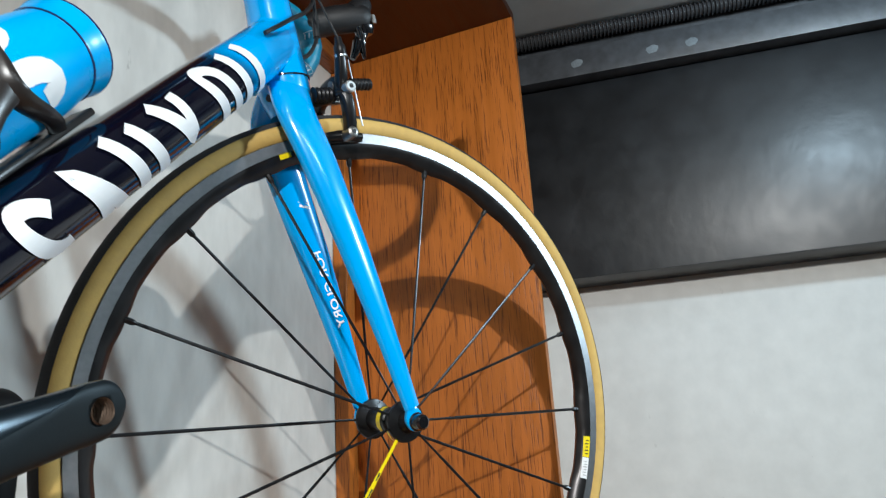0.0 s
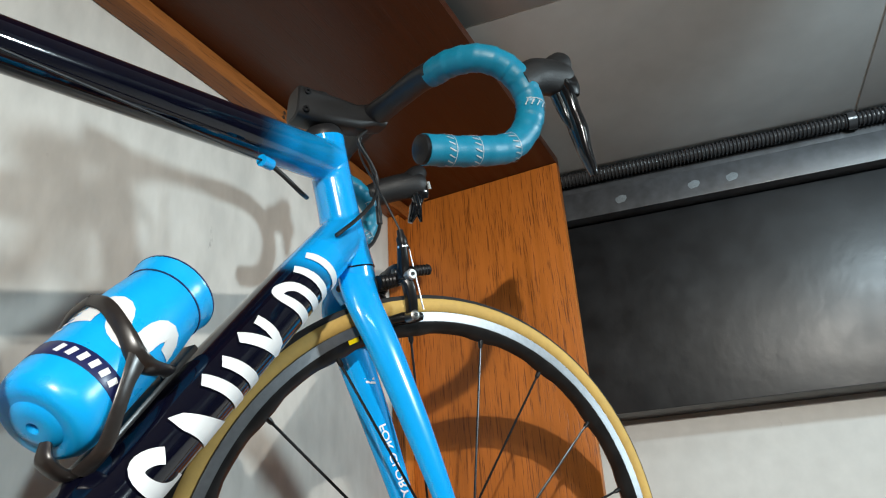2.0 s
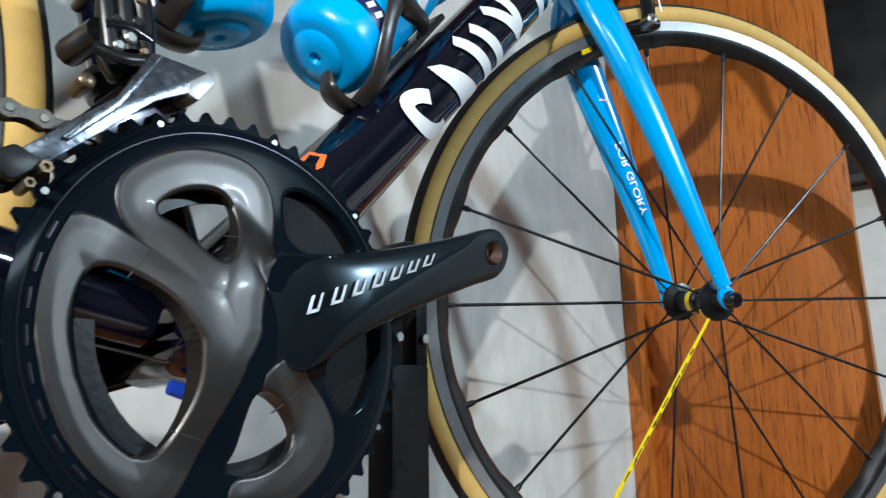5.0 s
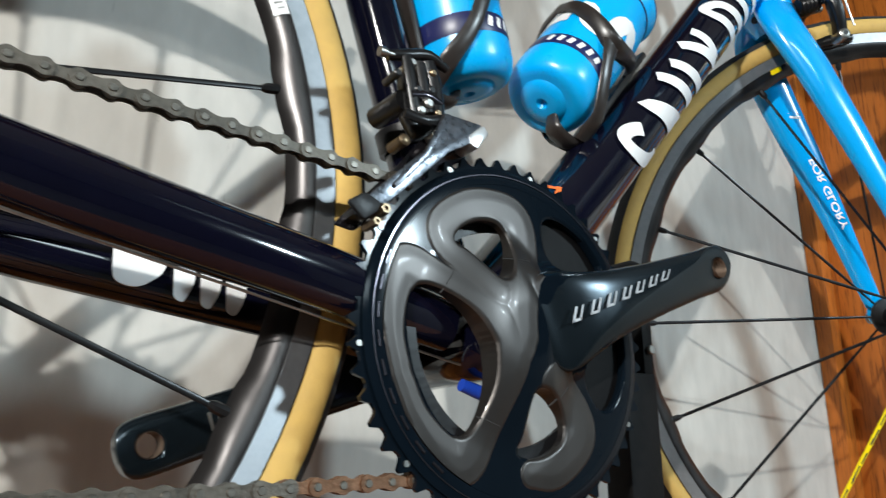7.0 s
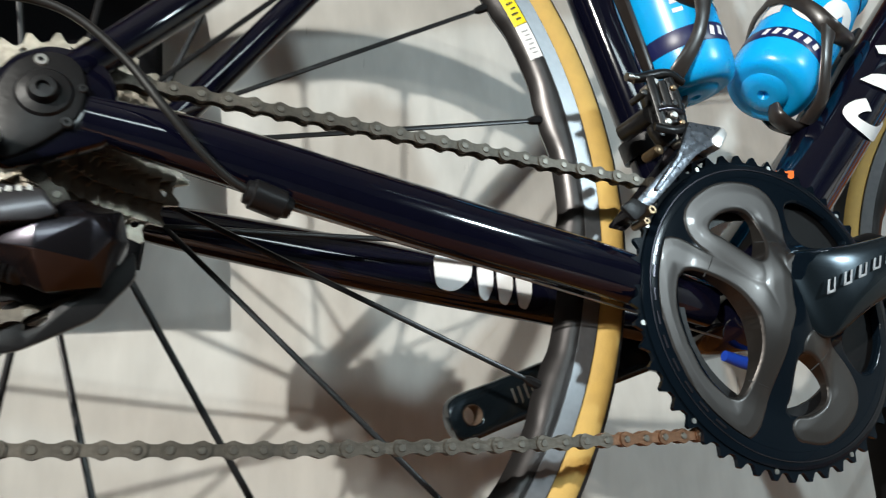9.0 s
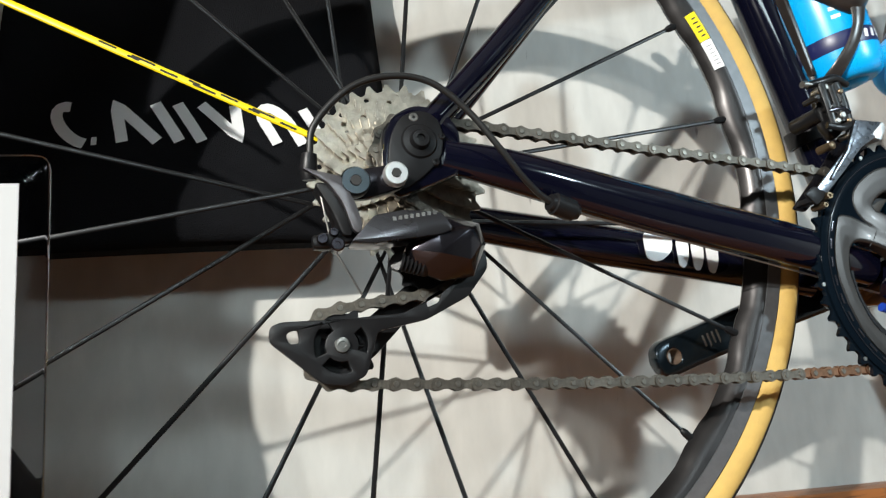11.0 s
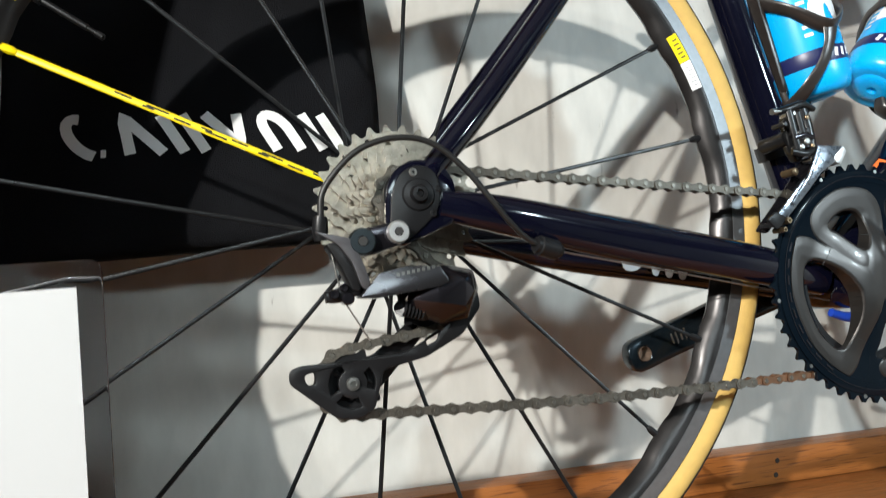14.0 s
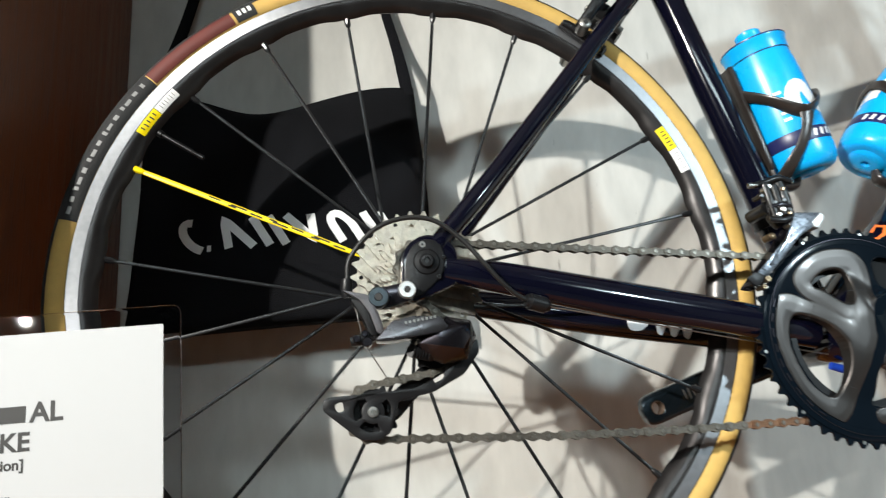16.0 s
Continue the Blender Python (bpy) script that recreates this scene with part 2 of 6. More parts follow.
CLOTH = shader("black_canvas", (0.0060, 0.0064, 0.0080), 0.9, spec=0.12, vary=0.3, scale=60, bump=0.5, bscale=900)
PAPER = shader("white_paper", (0.44, 0.45, 0.46), 0.7, vary=0.02, bump=0.03, bscale=40)
PLASTER_DULL = shader("rusty_bare_bore", (0.19, 0.135, 0.10), 0.45, 0.7, vary=0.3, scale=90)
BRASSY = shader("brown_worn_pivot", (0.22, 0.16, 0.10), 0.35, 0.9, vary=0.3, scale=90)
INK = shader("black_ink", (0.02, 0.02, 0.02), 0.6, vary=0.1)
WOODX, WOODZ = wood("plywood_grain_long", "x"), wood("plywood_grain_upright", "z", (0.44, 0.130, 0.019), (0.10, 0.026, 0.006))
# the roof's plywood, its colour darkened to hold the shade up there
ROOFW = wood("shaded_red_plywood", "x", (0.080, 0.020, 0.006), (0.055, 0.015, 0.005))
# upright plywood for the west board, with its shade put into the colour
ENDW = wood("shaded_red_plywood_upright", "z", (0.150, 0.042, 0.011), (0.060, 0.017, 0.005))
SCREW = shader("dark_screw_hole", (0.02, 0.014, 0.01), 0.6)
ACRYL = bpy.data.materials.new("clear_acrylic")
ACRYL.use_nodes = True
ACRYL.node_tree.nodes["Principled BSDF"].inputs["Transmission Weight"].default_value = 1.0
ACRYL.node_tree.nodes["Principled BSDF"].inputs["Roughness"].default_value = 0.03
ACRYL.node_tree.nodes["Principled BSDF"].inputs["IOR"].default_value = 1.12
ACRYL.node_tree.nodes["Principled BSDF"].inputs["Base Color"].default_value = (0.86, 0.87, 0.90, 1)


# ---- building ----
def finish(name, bm, material, label="", angle=38):
    bmesh.ops.recalc_face_normals(bm, faces=bm.faces)
    me = bpy.data.meshes.new(name)
    bm.to_mesh(me)
    bm.free()
    me.materials.append(material)
    me.polygons.foreach_set("use_smooth", [True] * len(me.polygons))
    me.set_sharp_from_angle(angle=radians(angle))
    ob = new(name, me)
    if label:
        tagged(ob, label)
    return ob


def part(name, bm, material, parent, label="", m=None):
    """One mesh object under a thing or under a part, built in the thing's own coordinates."""
    if m is not None:
        bm.transform(m)
    ob = finish(name, bm, material, label)
    ob.parent = parent
    return ob


def thing(name, label, category, m=None, group=""):
    ob = new(name)
    ob.empty_display_size = 0.05
    if m is not None:
        ob.matrix_world = m
    return tagged(ob, label, category, group)


def setting(name, bm, material, label, category):
    return tagged(finish(name, bm, material), label, category, kind="structure")


def box(x0, x1, y0, y1, z0, z1, bevel=0.0, bm=None):
    bm = bm or bmesh.new()
    g = bmesh.ops.create_cube(bm, size=1)["verts"]
    bmesh.ops.transform(bm, matrix=Matrix.Translation(((x0 + x1) / 2, (y0 + y1) / 2, (z0 + z1) / 2)) @ Matrix.Diagonal((x1 - x0, y1 - y0, z1 - z0, 1)), verts=g)
    if bevel:
        edges = {e for v in g for e in v.link_edges}
        bmesh.ops.bevel(bm, geom=list(edges), offset=bevel, segments=2, affect="EDGES", profile=0.6)
    return bm


def smooth_path(points, steps=6):
    """Catmull-Rom points through the given ones."""
    p = [Vector(q) for q in points]
    p = [p[0] * 2 - p[1]] + p + [p[-1] * 2 - p[-2]]
    out = []
    for i in range(1, len(p) - 2):
        for k in range(steps):
            t = k / steps
            a, b, c, d = p[i - 1:i + 3]
            out.append(0.5 * (2 * b + (c - a) * t + (2 * a - 5 * b + 4 * c - d) * t * t + (3 * b - a - 3 * c + d) * t ** 3))
    return out + [p[-2]]


def tube(points, radii, segs=16, flat=1.0, up=(0, 1, 0), bm=None, caps=True, round_ends=False):
    """A swept tube. radii: one, or one a point, or pairs (across, along up)."""
    bm = bm or bmesh.new()
    p = [Vector(q) for q in points]
    n = len(p)
    if not isinstance(radii, (list, tuple)):
        radii = [radii] * n
    if len(radii) != n:
        k = len(radii) - 1
        r2 = []
        for i in range(n):
            s = i / (n - 1) * k
            j = min(int(s), k - 1)
            r2.append(radii[j] + (radii[j + 1] - radii[j]) * (s - j))
        radii = r2
    rings, side = [], None
    for i in range(n):
        d = (p[min(i + 1, n - 1)] - p[max(i - 1, 0)]).normalized()
        if side is None:
            side = Vector(up)
            if abs(side.dot(d)) > 0.95:
                side = Vector((1, 0, 0)) if abs(d.x) < 0.9 else Vector((0, 0, 1))
        side = (side - d * side.dot(d)).normalized()
        other = d.cross(side)
        rings.append([bm.verts.new(p[i] + (side * math.cos(a) * flat + other * math.sin(a)) * radii[i]) for a in (math.tau * k / segs for k in range(segs))])
    for a, b in zip(rings, rings[1:]):
        for k in range(segs):
            bm.faces.new((a[k], a[(k + 1) % segs], b[(k + 1) % segs], b[k]))
    if caps:
        bm.faces.new(rings[0][::-1])
        bm.faces.new(rings[-1])
    return bm


def lathe(profile, segs=48, centre=(0, 0, 0), closed=False, wave=None, bm=None, arc=None):
    """Turns (radius, y) round an axis along y through centre. wave(radius, y, angle): another radius. arc: (from, to) degrees."""
    bm = bm or bmesh.new()
    full = arc is None
    a0, a1 = (0, 360) if full else arc
    count = segs if full else segs + 1
    rings = []
    for k in range(count):
        a = radians(a0 + (a1 - a0) * k / segs)
        rings.append([bm.verts.new((centre[0] + (wave(r, y, a) if wave else r) * math.cos(a), centre[1] + y, centre[2] + (wave(r, y, a) if wave else r) * math.sin(a))) for r, y in profile])
    m = len(profile)
    for k in range(segs):
        a, b = rings[k], rings[(k + 1) % count]
        for j in range(m if closed else m - 1):
            q = (a[j], a[(j + 1) % m], b[(j + 1) % m], b[j])
            if len({v.co.to_tuple(7) for v in q}) >= 3:
                bm.faces.new(q)
    bmesh.ops.remove_doubles(bm, verts=bm.verts, dist=1e-6)
    return bm


def disc(r, y0, y1, centre, segs=32, bevel=0.0008, hole=0.0):
    c = bevel
    if hole:
        return lathe([(hole, y0), (r - c, y0), (r, y0 + c), (r, y1 - c), (r - c, y1), (hole, y1)], segs, centre, closed=True)
    return lathe([(0, y0), (r - c, y0), (r, y0 + c), (r, y1 - c), (r - c, y1), (0, y1)], segs, centre)


def plate(outline, y0, y1, holes=(), bevel=0.0, bm=None):
    """A flat plate in the x-z plane between y0 and y1, with holes through it."""
    bm = bm or bmesh.new()
    tmp = bmesh.new()
    for loop in (outline, *holes):
        vs = [tmp.verts.new((x, y0, z)) for x, z in loop]
        for i in range(len(vs)):
            tmp.edges.new((vs[i], vs[(i + 1) % len(vs)]))
    bmesh.ops.triangle_fill(tmp, use_beauty=True, use_dissolve=True, edges=tmp.edges[:])
    r = bmesh.ops.extrude_face_region(tmp, geom=tmp.faces[:])
    for v in r["geom"]:
        if isinstance(v, bmesh.types.BMVert):
            v.co.y = y1
    bmesh.ops.recalc_face_normals(tmp, faces=tmp.faces)
    if bevel:
        sharp = [e for e in tmp.edges if len(e.link_faces) == 2 and e.calc_face_angle(0) > 1.2]
        bmesh.ops.bevel(tmp, geom=sharp, offset=bevel, segments=2, affect="EDGES", profile=0.5, clamp_overlap=True)
    me = bpy.data.meshes.new("tmp")
    tmp.to_mesh(me)
    tmp.free()
    bm.from_mesh(me)
    bpy.data.meshes.remove(me)
    return bm


def rounded(points, r=0.004, steps=4):
    """A closed outline with its corners rounded."""
    out, n = [], len(points)
    for i in range(n):
        a, b, c = Vector(points[i - 1]), Vector(points[i]), Vector(points[(i + 1) % n])
        k = min(r, (a - b).length * 0.45, (c - b).length * 0.45)
        p, q = b + (a - b).normalized() * k, b + (c - b).normalized() * k
        for s in range(steps + 1):
            t = s / steps
            out.append(tuple(p * (1 - t) ** 2 + b * 2 * t * (1 - t) + q * t * t))
    return out


def ribbon(strokes, width, place, lift=0.0004, bm=None, seg=0.006):
    """Flat strokes laid on a surface. place(u, v, h) gives the point at height h over the surface."""
    bm = bm or bmesh.new()
    for stroke in strokes:
        pts = [Vector(p) for p in stroke]
        dense = []
        for a, b in zip(pts, pts[1:]):
            k = max(1, int((b - a).length / seg))
            dense += [a.lerp(b, i / k) for i in range(k)]
        dense.append(pts[-1])
        rows = []
        for i, p in enumerate(dense):
            d = (dense[min(i + 1, len(dense) - 1)] - dense[max(i - 1, 0)]).normalized()
            nrm = Vector((-d.y, d.x)) * width / 2
            rows.append([bm.verts.new(place(*(p + nrm * s), lift)) for s in (1, 0.34, -0.34, -1)])
        for a, b in zip(rows, rows[1:]):
            for j in range(3):
                bm.faces.new((a[j], a[j + 1], b[j + 1], b[j]))
    return bm


def arc2(cx, cy, rx, ry, a0, a1, n=10):
    return [(cx + rx * math.cos(radians(a0 + (a1 - a0) * i / n)), cy + ry * math.sin(radians(a0 + (a1 - a0) * i / n))) for i in range(n + 1)]


def wordmark(h, w, gap, lean):
    """Six plain white shapes in a row that stand for a maker's mark: an arc, chevrons, bars and an arch."""
    def sl(pts, x):
        return [(x + px + py * lean, py) for px, py in pts]
    step = w + gap
    return [
        [sl(arc2(w * 0.55, h * 0.5, w * 0.5, h * 0.5, 75, 255), 0)],
        [sl([(0, 0), (w * 0.5, h), (w, 0)], step)],
        [sl([(0.15 * w, 0), (0.15 * w, h)], 2 * step), sl([(0.8 * w, 0), (0.8 * w, h)], 2 * step)],
        [sl([(0, h), (w * 0.5, 0.1 * h), (w, h)], 3 * step)],
        [sl([(0.1 * w, 0)] + arc2(w * 0.5, h * 0.55, w * 0.4, h * 0.42, 180, 0) + [(0.9 * w, 0)], 4 * step)],
        [sl([(0.15 * w, 0), (0.15 * w, h)], 5 * step), sl([(0.8 * w, 0), (0.8 * w, h)], 5 * step)],
    ]


def lettering(text, size, parent, m, material, stretch=1.0, bold=0.02):
    """Printed words as one thin mesh, in the parent's own coordinates."""
    cu = bpy.data.curves.new("lettering", "FONT")
    cu.body, cu.size, cu.extrude, cu.offset = text, size, 0.00005, size * bold
    tmp = bpy.data.objects.new("lettering", cu)
    scene.collection.objects.link(tmp)
    me = bpy.data.meshes.new_from_object(tmp.evaluated_get(bpy.context.evaluated_depsgraph_get()))
    bpy.data.objects.remove(tmp)
    me.materials.clear()
    me.materials.append(material)
    me.transform(m @ Matrix.Diagonal((stretch, 1, 1, 1)))
    ob = new("lettering", me)
    ob.parent = parent
    return ob


def bar_loft(rows, power=0.45, up=(0, 0, 1), segs=28, steps=5):
    """A rounded-rectangular bar through rows of (point, half width, half height)."""
    bm = bmesh.new()
    pts = smooth_path([p for p, _, _ in rows], steps)
    sizes = smooth_path([(a, b, 0) for _, a, b in rows], steps)
    rings = []
    for i, p in enumerate(pts):
        d = (pts[min(i + 1, len(pts) - 1)] - pts[max(i - 1, 0)]).normalized()
        h = (Vector(up) - d * d.dot(Vector(up))).normalized()
        w = d.cross(h)
        ring = []
        for k in range(segs):
            q = math.tau * k / segs
            c, n = math.cos(q), math.sin(q)
            ring.append(bm.verts.new(p + w * sizes[i].x * math.copysign(abs(c) ** power, c) + h * sizes[i].y * math.copysign(abs(n) ** power, n)))
        rings.append(ring)
    for a, b in zip(rings, rings[1:]):
        for k in range(segs):
            bm.faces.new((a[k], a[(k + 1) % segs], b[(k + 1) % segs], b[k]))
    bm.faces.new(rings[0])
    bm.faces.new(rings[-1])
    return bm


# ---- the display niche and the room ----
setting("wall_north", box(-3.0, 2.3, 0.29, 0.40, -1.1, 1.3), PLASTER, "off-white plastered wall behind the wooden niche", "wall")
setting("shelf_board", box(-0.56, 1.414, -0.33, 0.289, -0.03, 0.0, 0.002), WOODX, "varnished red-brown plywood shelf under the bike", "shelf")
setting("end_board_east", box(1.415, 1.433, -0.088, 0.289, -0.03, 1.088, 0.0015), WOODZ, "varnished red-brown plywood end board of the niche", "board")
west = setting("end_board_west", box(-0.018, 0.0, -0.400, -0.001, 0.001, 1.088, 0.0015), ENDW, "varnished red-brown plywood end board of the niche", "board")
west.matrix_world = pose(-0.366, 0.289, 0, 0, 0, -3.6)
setting("roof_board", box(-0.425, 1.433, -0.088, 0.289, 1.0885, 1.1065, 0.0015), ROOFW, "varnished plywood roof board over the bike, darkened for shade", "board")
for nm, x0, x1, y0, y1, z0, z1, wd in (
    ("batten_low", -0.365, 1.414, 0.2515, 0.289, 0.0005, 0.045, WOODX), ("batten_high", -0.365, 1.414, 0.2535, 0.289, 1.058, 1.088, WOODX),
    ("batten_east", 1.384, 1.4145, 0.262, 0.289, 0.046, 1.057, WOODZ)):
    b = setting(nm, box(x0, x1, y0, y1, z0, z1, 0.002), wd, "square wooden batten screwed along the corner of the niche", "batten")
    spots = [(x, z) for x in (0.07, 0.55, 1.0) for z in (0.012, 0.030)] if nm == "batten_low" else [(x, z) for x in (0.78, 0.9, 0.905) for z in (1.068, 1.078)] if nm == "batten_high" else []
    for x, z in spots:
        part("screw", disc(0.0035, y0 - 0.0006, y0 + 0.004, (x + (z - 0.02) * 0.2, 0, z), 10, 0.0003), SCREW, b)

TURNW = Matrix.Translation((1.625, 0, 0)) @ pose(0, 0, 0, 0, 0, 8.0)


def east(name, x0, x1, y0, y1, z0, z1, material, label, category, bevel=0.0):
    ob = setting(name, box(x0, x1, y0, y1, z0, z1, bevel), material, label, category)
    ob.matrix_world = TURNW
    return ob


east("wall_east", 0.066, 0.16, -3.4, 0.45, -1.1, 1.21, PANELW, "smooth white painted side wall", "wall")
east("black_panel", -0.022, 0.0655, -2.6, 0.40, 0.616, 1.030, BLACKP, "black painted box panel on the upper side wall", "panel", 0.002)
east("dark_strip", -0.012, 0.0655, -2.6, 0.40, 1.101, 1.164, RAILM, "dark painted strip behind the conduit", "trim", 0.001)
rail = east("black_rail", -0.050, 0.0655, -2.6, 0.40, 1.036, 1.100, RAILM, "black painted beam along the top of the panel", "beam", 0.003)
for y in (-0.165, -0.316, -0.392, -0.95, -1.3):
    s = part("rail_cap", lathe([(0, 0), (0.009, 0.0003), (0.0105, -0.0004), (0.004, -0.0008), (0, -0.0008)], 14, wave=lambda r, y, a: r * (1 + 0.20 * math.sin(2 * a + 1) + 0.08 * math.sin(5 * a))), PATCH, rail, m=Matrix.Translation((-0.0502, y, 1.064)) @ pose(0, 0, 0, 0, 0, -90))
bm = bmesh.new()
rib = [Vector((-0.030, -2.6 + i * 0.0020, 1.1455)) for i in range(1496)]
tube(rib, [(0.0122, 0.0160, 0.0167, 0.0125)[i % 4] for i in range(1496)], 14, bm=bm)
cond = tagged(finish("conduit", bm, CONDUIT, angle=20), "black corrugated cable conduit under the ceiling", "conduit")
cond.matrix_world = TURNW
for y in (-0.64, -1.5):
    part("conduit_clip", lathe([(0.0166, -0.008), (0.0190, -0.008), (0.0190, 0.008), (0.0166, 0.008)], 18, (-0.030, y, 1.1455), closed=True), CONDUIT, cond)

# ceiling boards laid square to the side wall, their joints filled with light grey
ceil = bmesh.new()
xs, ys = [-4.40, -3.04, -1.68, -0.32, 1.038, 2.40, 3.60], [-4.96, -3.59, -2.22, -0.854, 0.516, 1.886]
for x0, x1 in zip(xs, xs[1:]):
    for y0, y1 in zip(ys, ys[1:]):
        box(x0 + 0.002, x1 - 0.002, y0 + 0.002, y1 - 0.002, 1.165, 1.185, 0.0012, bm=ceil)
plain = len(ceil.faces)
for x in xs[1:-1]:
    box(x - 0.0021, x + 0.0021, ys[0], ys[-1], 1.1662, 1.184, bm=ceil)
for y in ys[1:-1]:
    for x0, x1 in zip(xs, xs[1:]):
        box(x0 + 0.0021, x1 - 0.0021, y - 0.0021, y + 0.0021, 1.1662, 1.184, bm=ceil)
ceil.faces.ensure_lookup_table()
for face in ceil.faces[plain:]:
    face.material_index = 1
ceil.transform(pose(0, 0, 0, 0, 0, 7.1))
for co, no in (((-3.0, 0, 0), (-1, 0, 0)), ((2.3, 0, 0), (1, 0, 0)), ((0, -3.5, 0), (0, -1, 0)), ((0, 0.45, 0), (0, 1, 0))):
    bmesh.ops.bisect_plane(ceil, geom=ceil.verts[:] + ceil.edges[:] + ceil.faces[:], plane_co=co, plane_no=no, clear_outer=True)
box(-3.0, 2.3, -3.5, 0.45, 1.186, 1.26, bm=ceil)
ceiling = setting("ceiling", ceil, CEIL, "low grey ceiling of large boards with thin light joints", "ceiling")
ceiling.data.materials.append(FILLER)
setting("floor", box(-3.0, 2.3, -3.5, 0.45, -1.2, -1.1), FLOORM, "grey shop floor", "floor")
setting("wall_west", box(-3.1, -3.0, -3.5, 0.45, -1.1, 1.21), DARKW, "plain wall closing the shop", "wall")
setting("wall_south", box(-3.0, 2.4, -3.6, -3.5, -1.1, 1.21), DARKW, "plain wall closing the shop", "wall")

# ---- the bike ----
bike = thing("road_bike", "navy and sky-blue road bike with tan tyres on the wooden shelf", "bicycle", pose(0, 0, 0, -2.2))
HUB, BB, FRONT = Vector((0, 0, 0.336)), Vector((0.409, 0, 0.2615)), Vector((1.0036, 0, 0.336))
AXIS = Vector((-0.292, 0, 0.956)).normalized()
FOOT = FRONT - 0.045 * Vector((0.956, 0, 0.292))
STEER = Matrix.Translation(FOOT) @ Matrix.Rotation(-0.5667, 4, AXIS) @ Matrix.Translation(-FOOT)


def on_axis(s):
    return FOOT + AXIS * s


frame_ob = part("frame", tube([on_axis(0.377), on_axis(0.40), on_axis(0.46), on_axis(0.515), on_axis(0.541)], [0.0285, 0.0265, 0.0235, 0.0235, 0.0245], 28), PAINT, bike, "gloss frame fading from navy to sky blue")
part("down_tube", tube(smooth_path([BB + Vector((0.006, 0, 0.012)), BB.lerp(on_axis(0.42), 0.35), BB.lerp(on_axis(0.42), 0.75), on_axis(0.42)], 8), [0.0285, 0.0275, 0.0285, 0.0265], 32), PAINT_DOWN, frame_ob)
SEAT_TOP = BB + Vector((-0.2955, 0, 1.0)) * 0.452
part("seat_tube", tube([BB, BB.lerp(SEAT_TOP, 0.3), SEAT_TOP], [0.0175, 0.0165, 0.0155], 24), PAINT, frame_ob)
TT0 = BB + Vector((-0.2955, 0, 1.0)) * 0.405
part("top_tube", tube(smooth_path([TT0, TT0.lerp(on_axis(0.512), 0.5), on_axis(0.512)], 8), [0.0175, 0.0215, 0.0255], 28), PAINT, frame_ob)
joint = tube([on_axis(q) for q in (0.384, 0.392, 0.42, 0.46, 0.50, 0.528, 0.536)], [0.0240, 0.0268, 0.0258, 0.0240, 0.0240, 0.0244, 0.0228], 32)
low, top = (on_axis(0.42) - BB).normalized(), (on_axis(0.512) - TT0).normalized()
tube([on_axis(0.42) - low * q for q in (0.082, 0.070, 0.03, 0.0)], [0.0255, 0.0278, 0.0278, 0.0262], 32, bm=joint)
tube([on_axis(0.512) - top * q for q in (0.080, 0.068, 0.03, 0.0)], [0.0215, 0.0242, 0.0252, 0.0250], 32, bm=joint)
joint = part("head_joint", joint, BLUE, frame_ob, "smooth sky-blue welded joint")
voxels = joint.modifiers.new("voxels", "REMESH")
voxels.mode, voxels.voxel_size = "VOXEL", 0.0018
ease_out = joint.modifiers.new("ease", "SMOOTH")
ease_out.factor, ease_out.iterations = 0.5, 14
bpy.context.view_layer.update()
joint_mesh = bpy.data.meshes.new_from_object(joint.evaluated_get(bpy.context.evaluated_depsgraph_get()))
joint.modifiers.clear()
joint.data = joint_mesh
joint_mesh.polygons.foreach_set("use_smooth", [True] * len(joint_mesh.polygons))
part("bottom_bracket_shell", lathe([(0, -0.042), (0.021, -0.042), (0.0225, -0.039), (0.0225, 0.039), (0.021, 0.042), (0, 0.042)], 32, BB), PAINT, frame_ob)
for s in (-1, 1):
    part("chain_stay", tube(smooth_path([(0.018, 0.066 * s, 0.330), (0.07, 0.062 * s, 0.322), (0.18, 0.049 * s, 0.302), (0.29, 0.040 * s, 0.283), (0.375, 0.030 * s, 0.267)], 6), [0.0105, 0.0145, 0.0175, 0.0165, 0.015], 20, flat=0.75), PAINT, frame_ob)
    part("seat_stay", tube(smooth_path([(0.012, 0.066 * s, 0.352), (0.06, 0.058 * s, 0.408), (0.16, 0.036 * s, 0.535), (0.242, 0.022 * s, 0.64), (0.276, 0.012 * s, 0.68)], 6), [0.0085, 0.0095, 0.0095, 0.0085, 0.008], 18, flat=0.8), PAINT, frame_ob)
    part("dropout", plate(rounded([(-0.020, 0.340), (-0.014, 0.354), (0.000, 0.362), (0.020, 0.360), (0.030, 0.346), (0.030, 0.318), (0.008, 0.308), (-0.012, 0.300), (-0.021, 0.314)], 0.006), 0.061 * s, 0.0705 * s, bevel=0.003), NAVYM, frame_ob, "gloss navy dropout")
    part("hanger", plate(rounded([(-0.0185, 0.316), (-0.0165, 0.338), (-0.0100, 0.3515), (0.0020, 0.3575), (0.0140, 0.3540), (0.0180, 0.3420), (0.0165, 0.3260), (0.0040, 0.3130), (-0.0080, 0.3040), (-0.0165, 0.3060)], 0.007), 0.0690 * s, 0.0728 * s, bevel=0.0012), SATIN, frame_ob, "black gear hanger")
part("stay_bridge", tube([(0.2285, -0.026, 0.6185), (0.2285, 0.026, 0.6185)], 0.0078, 14), PAINT, frame_ob)
part("cable_boss", tube([(0.0870, -0.0700, 0.3000), (0.0895, -0.0695, 0.2994), (0.0900, -0.0694, 0.2993), (0.1040, -0.0662, 0.2958), (0.1045, -0.0661, 0.2957), (0.1080, -0.0653, 0.2948)], [0.0056, 0.0060, 0.0074, 0.0074, 0.0060, 0.0050], 16), SATIN, frame_ob)
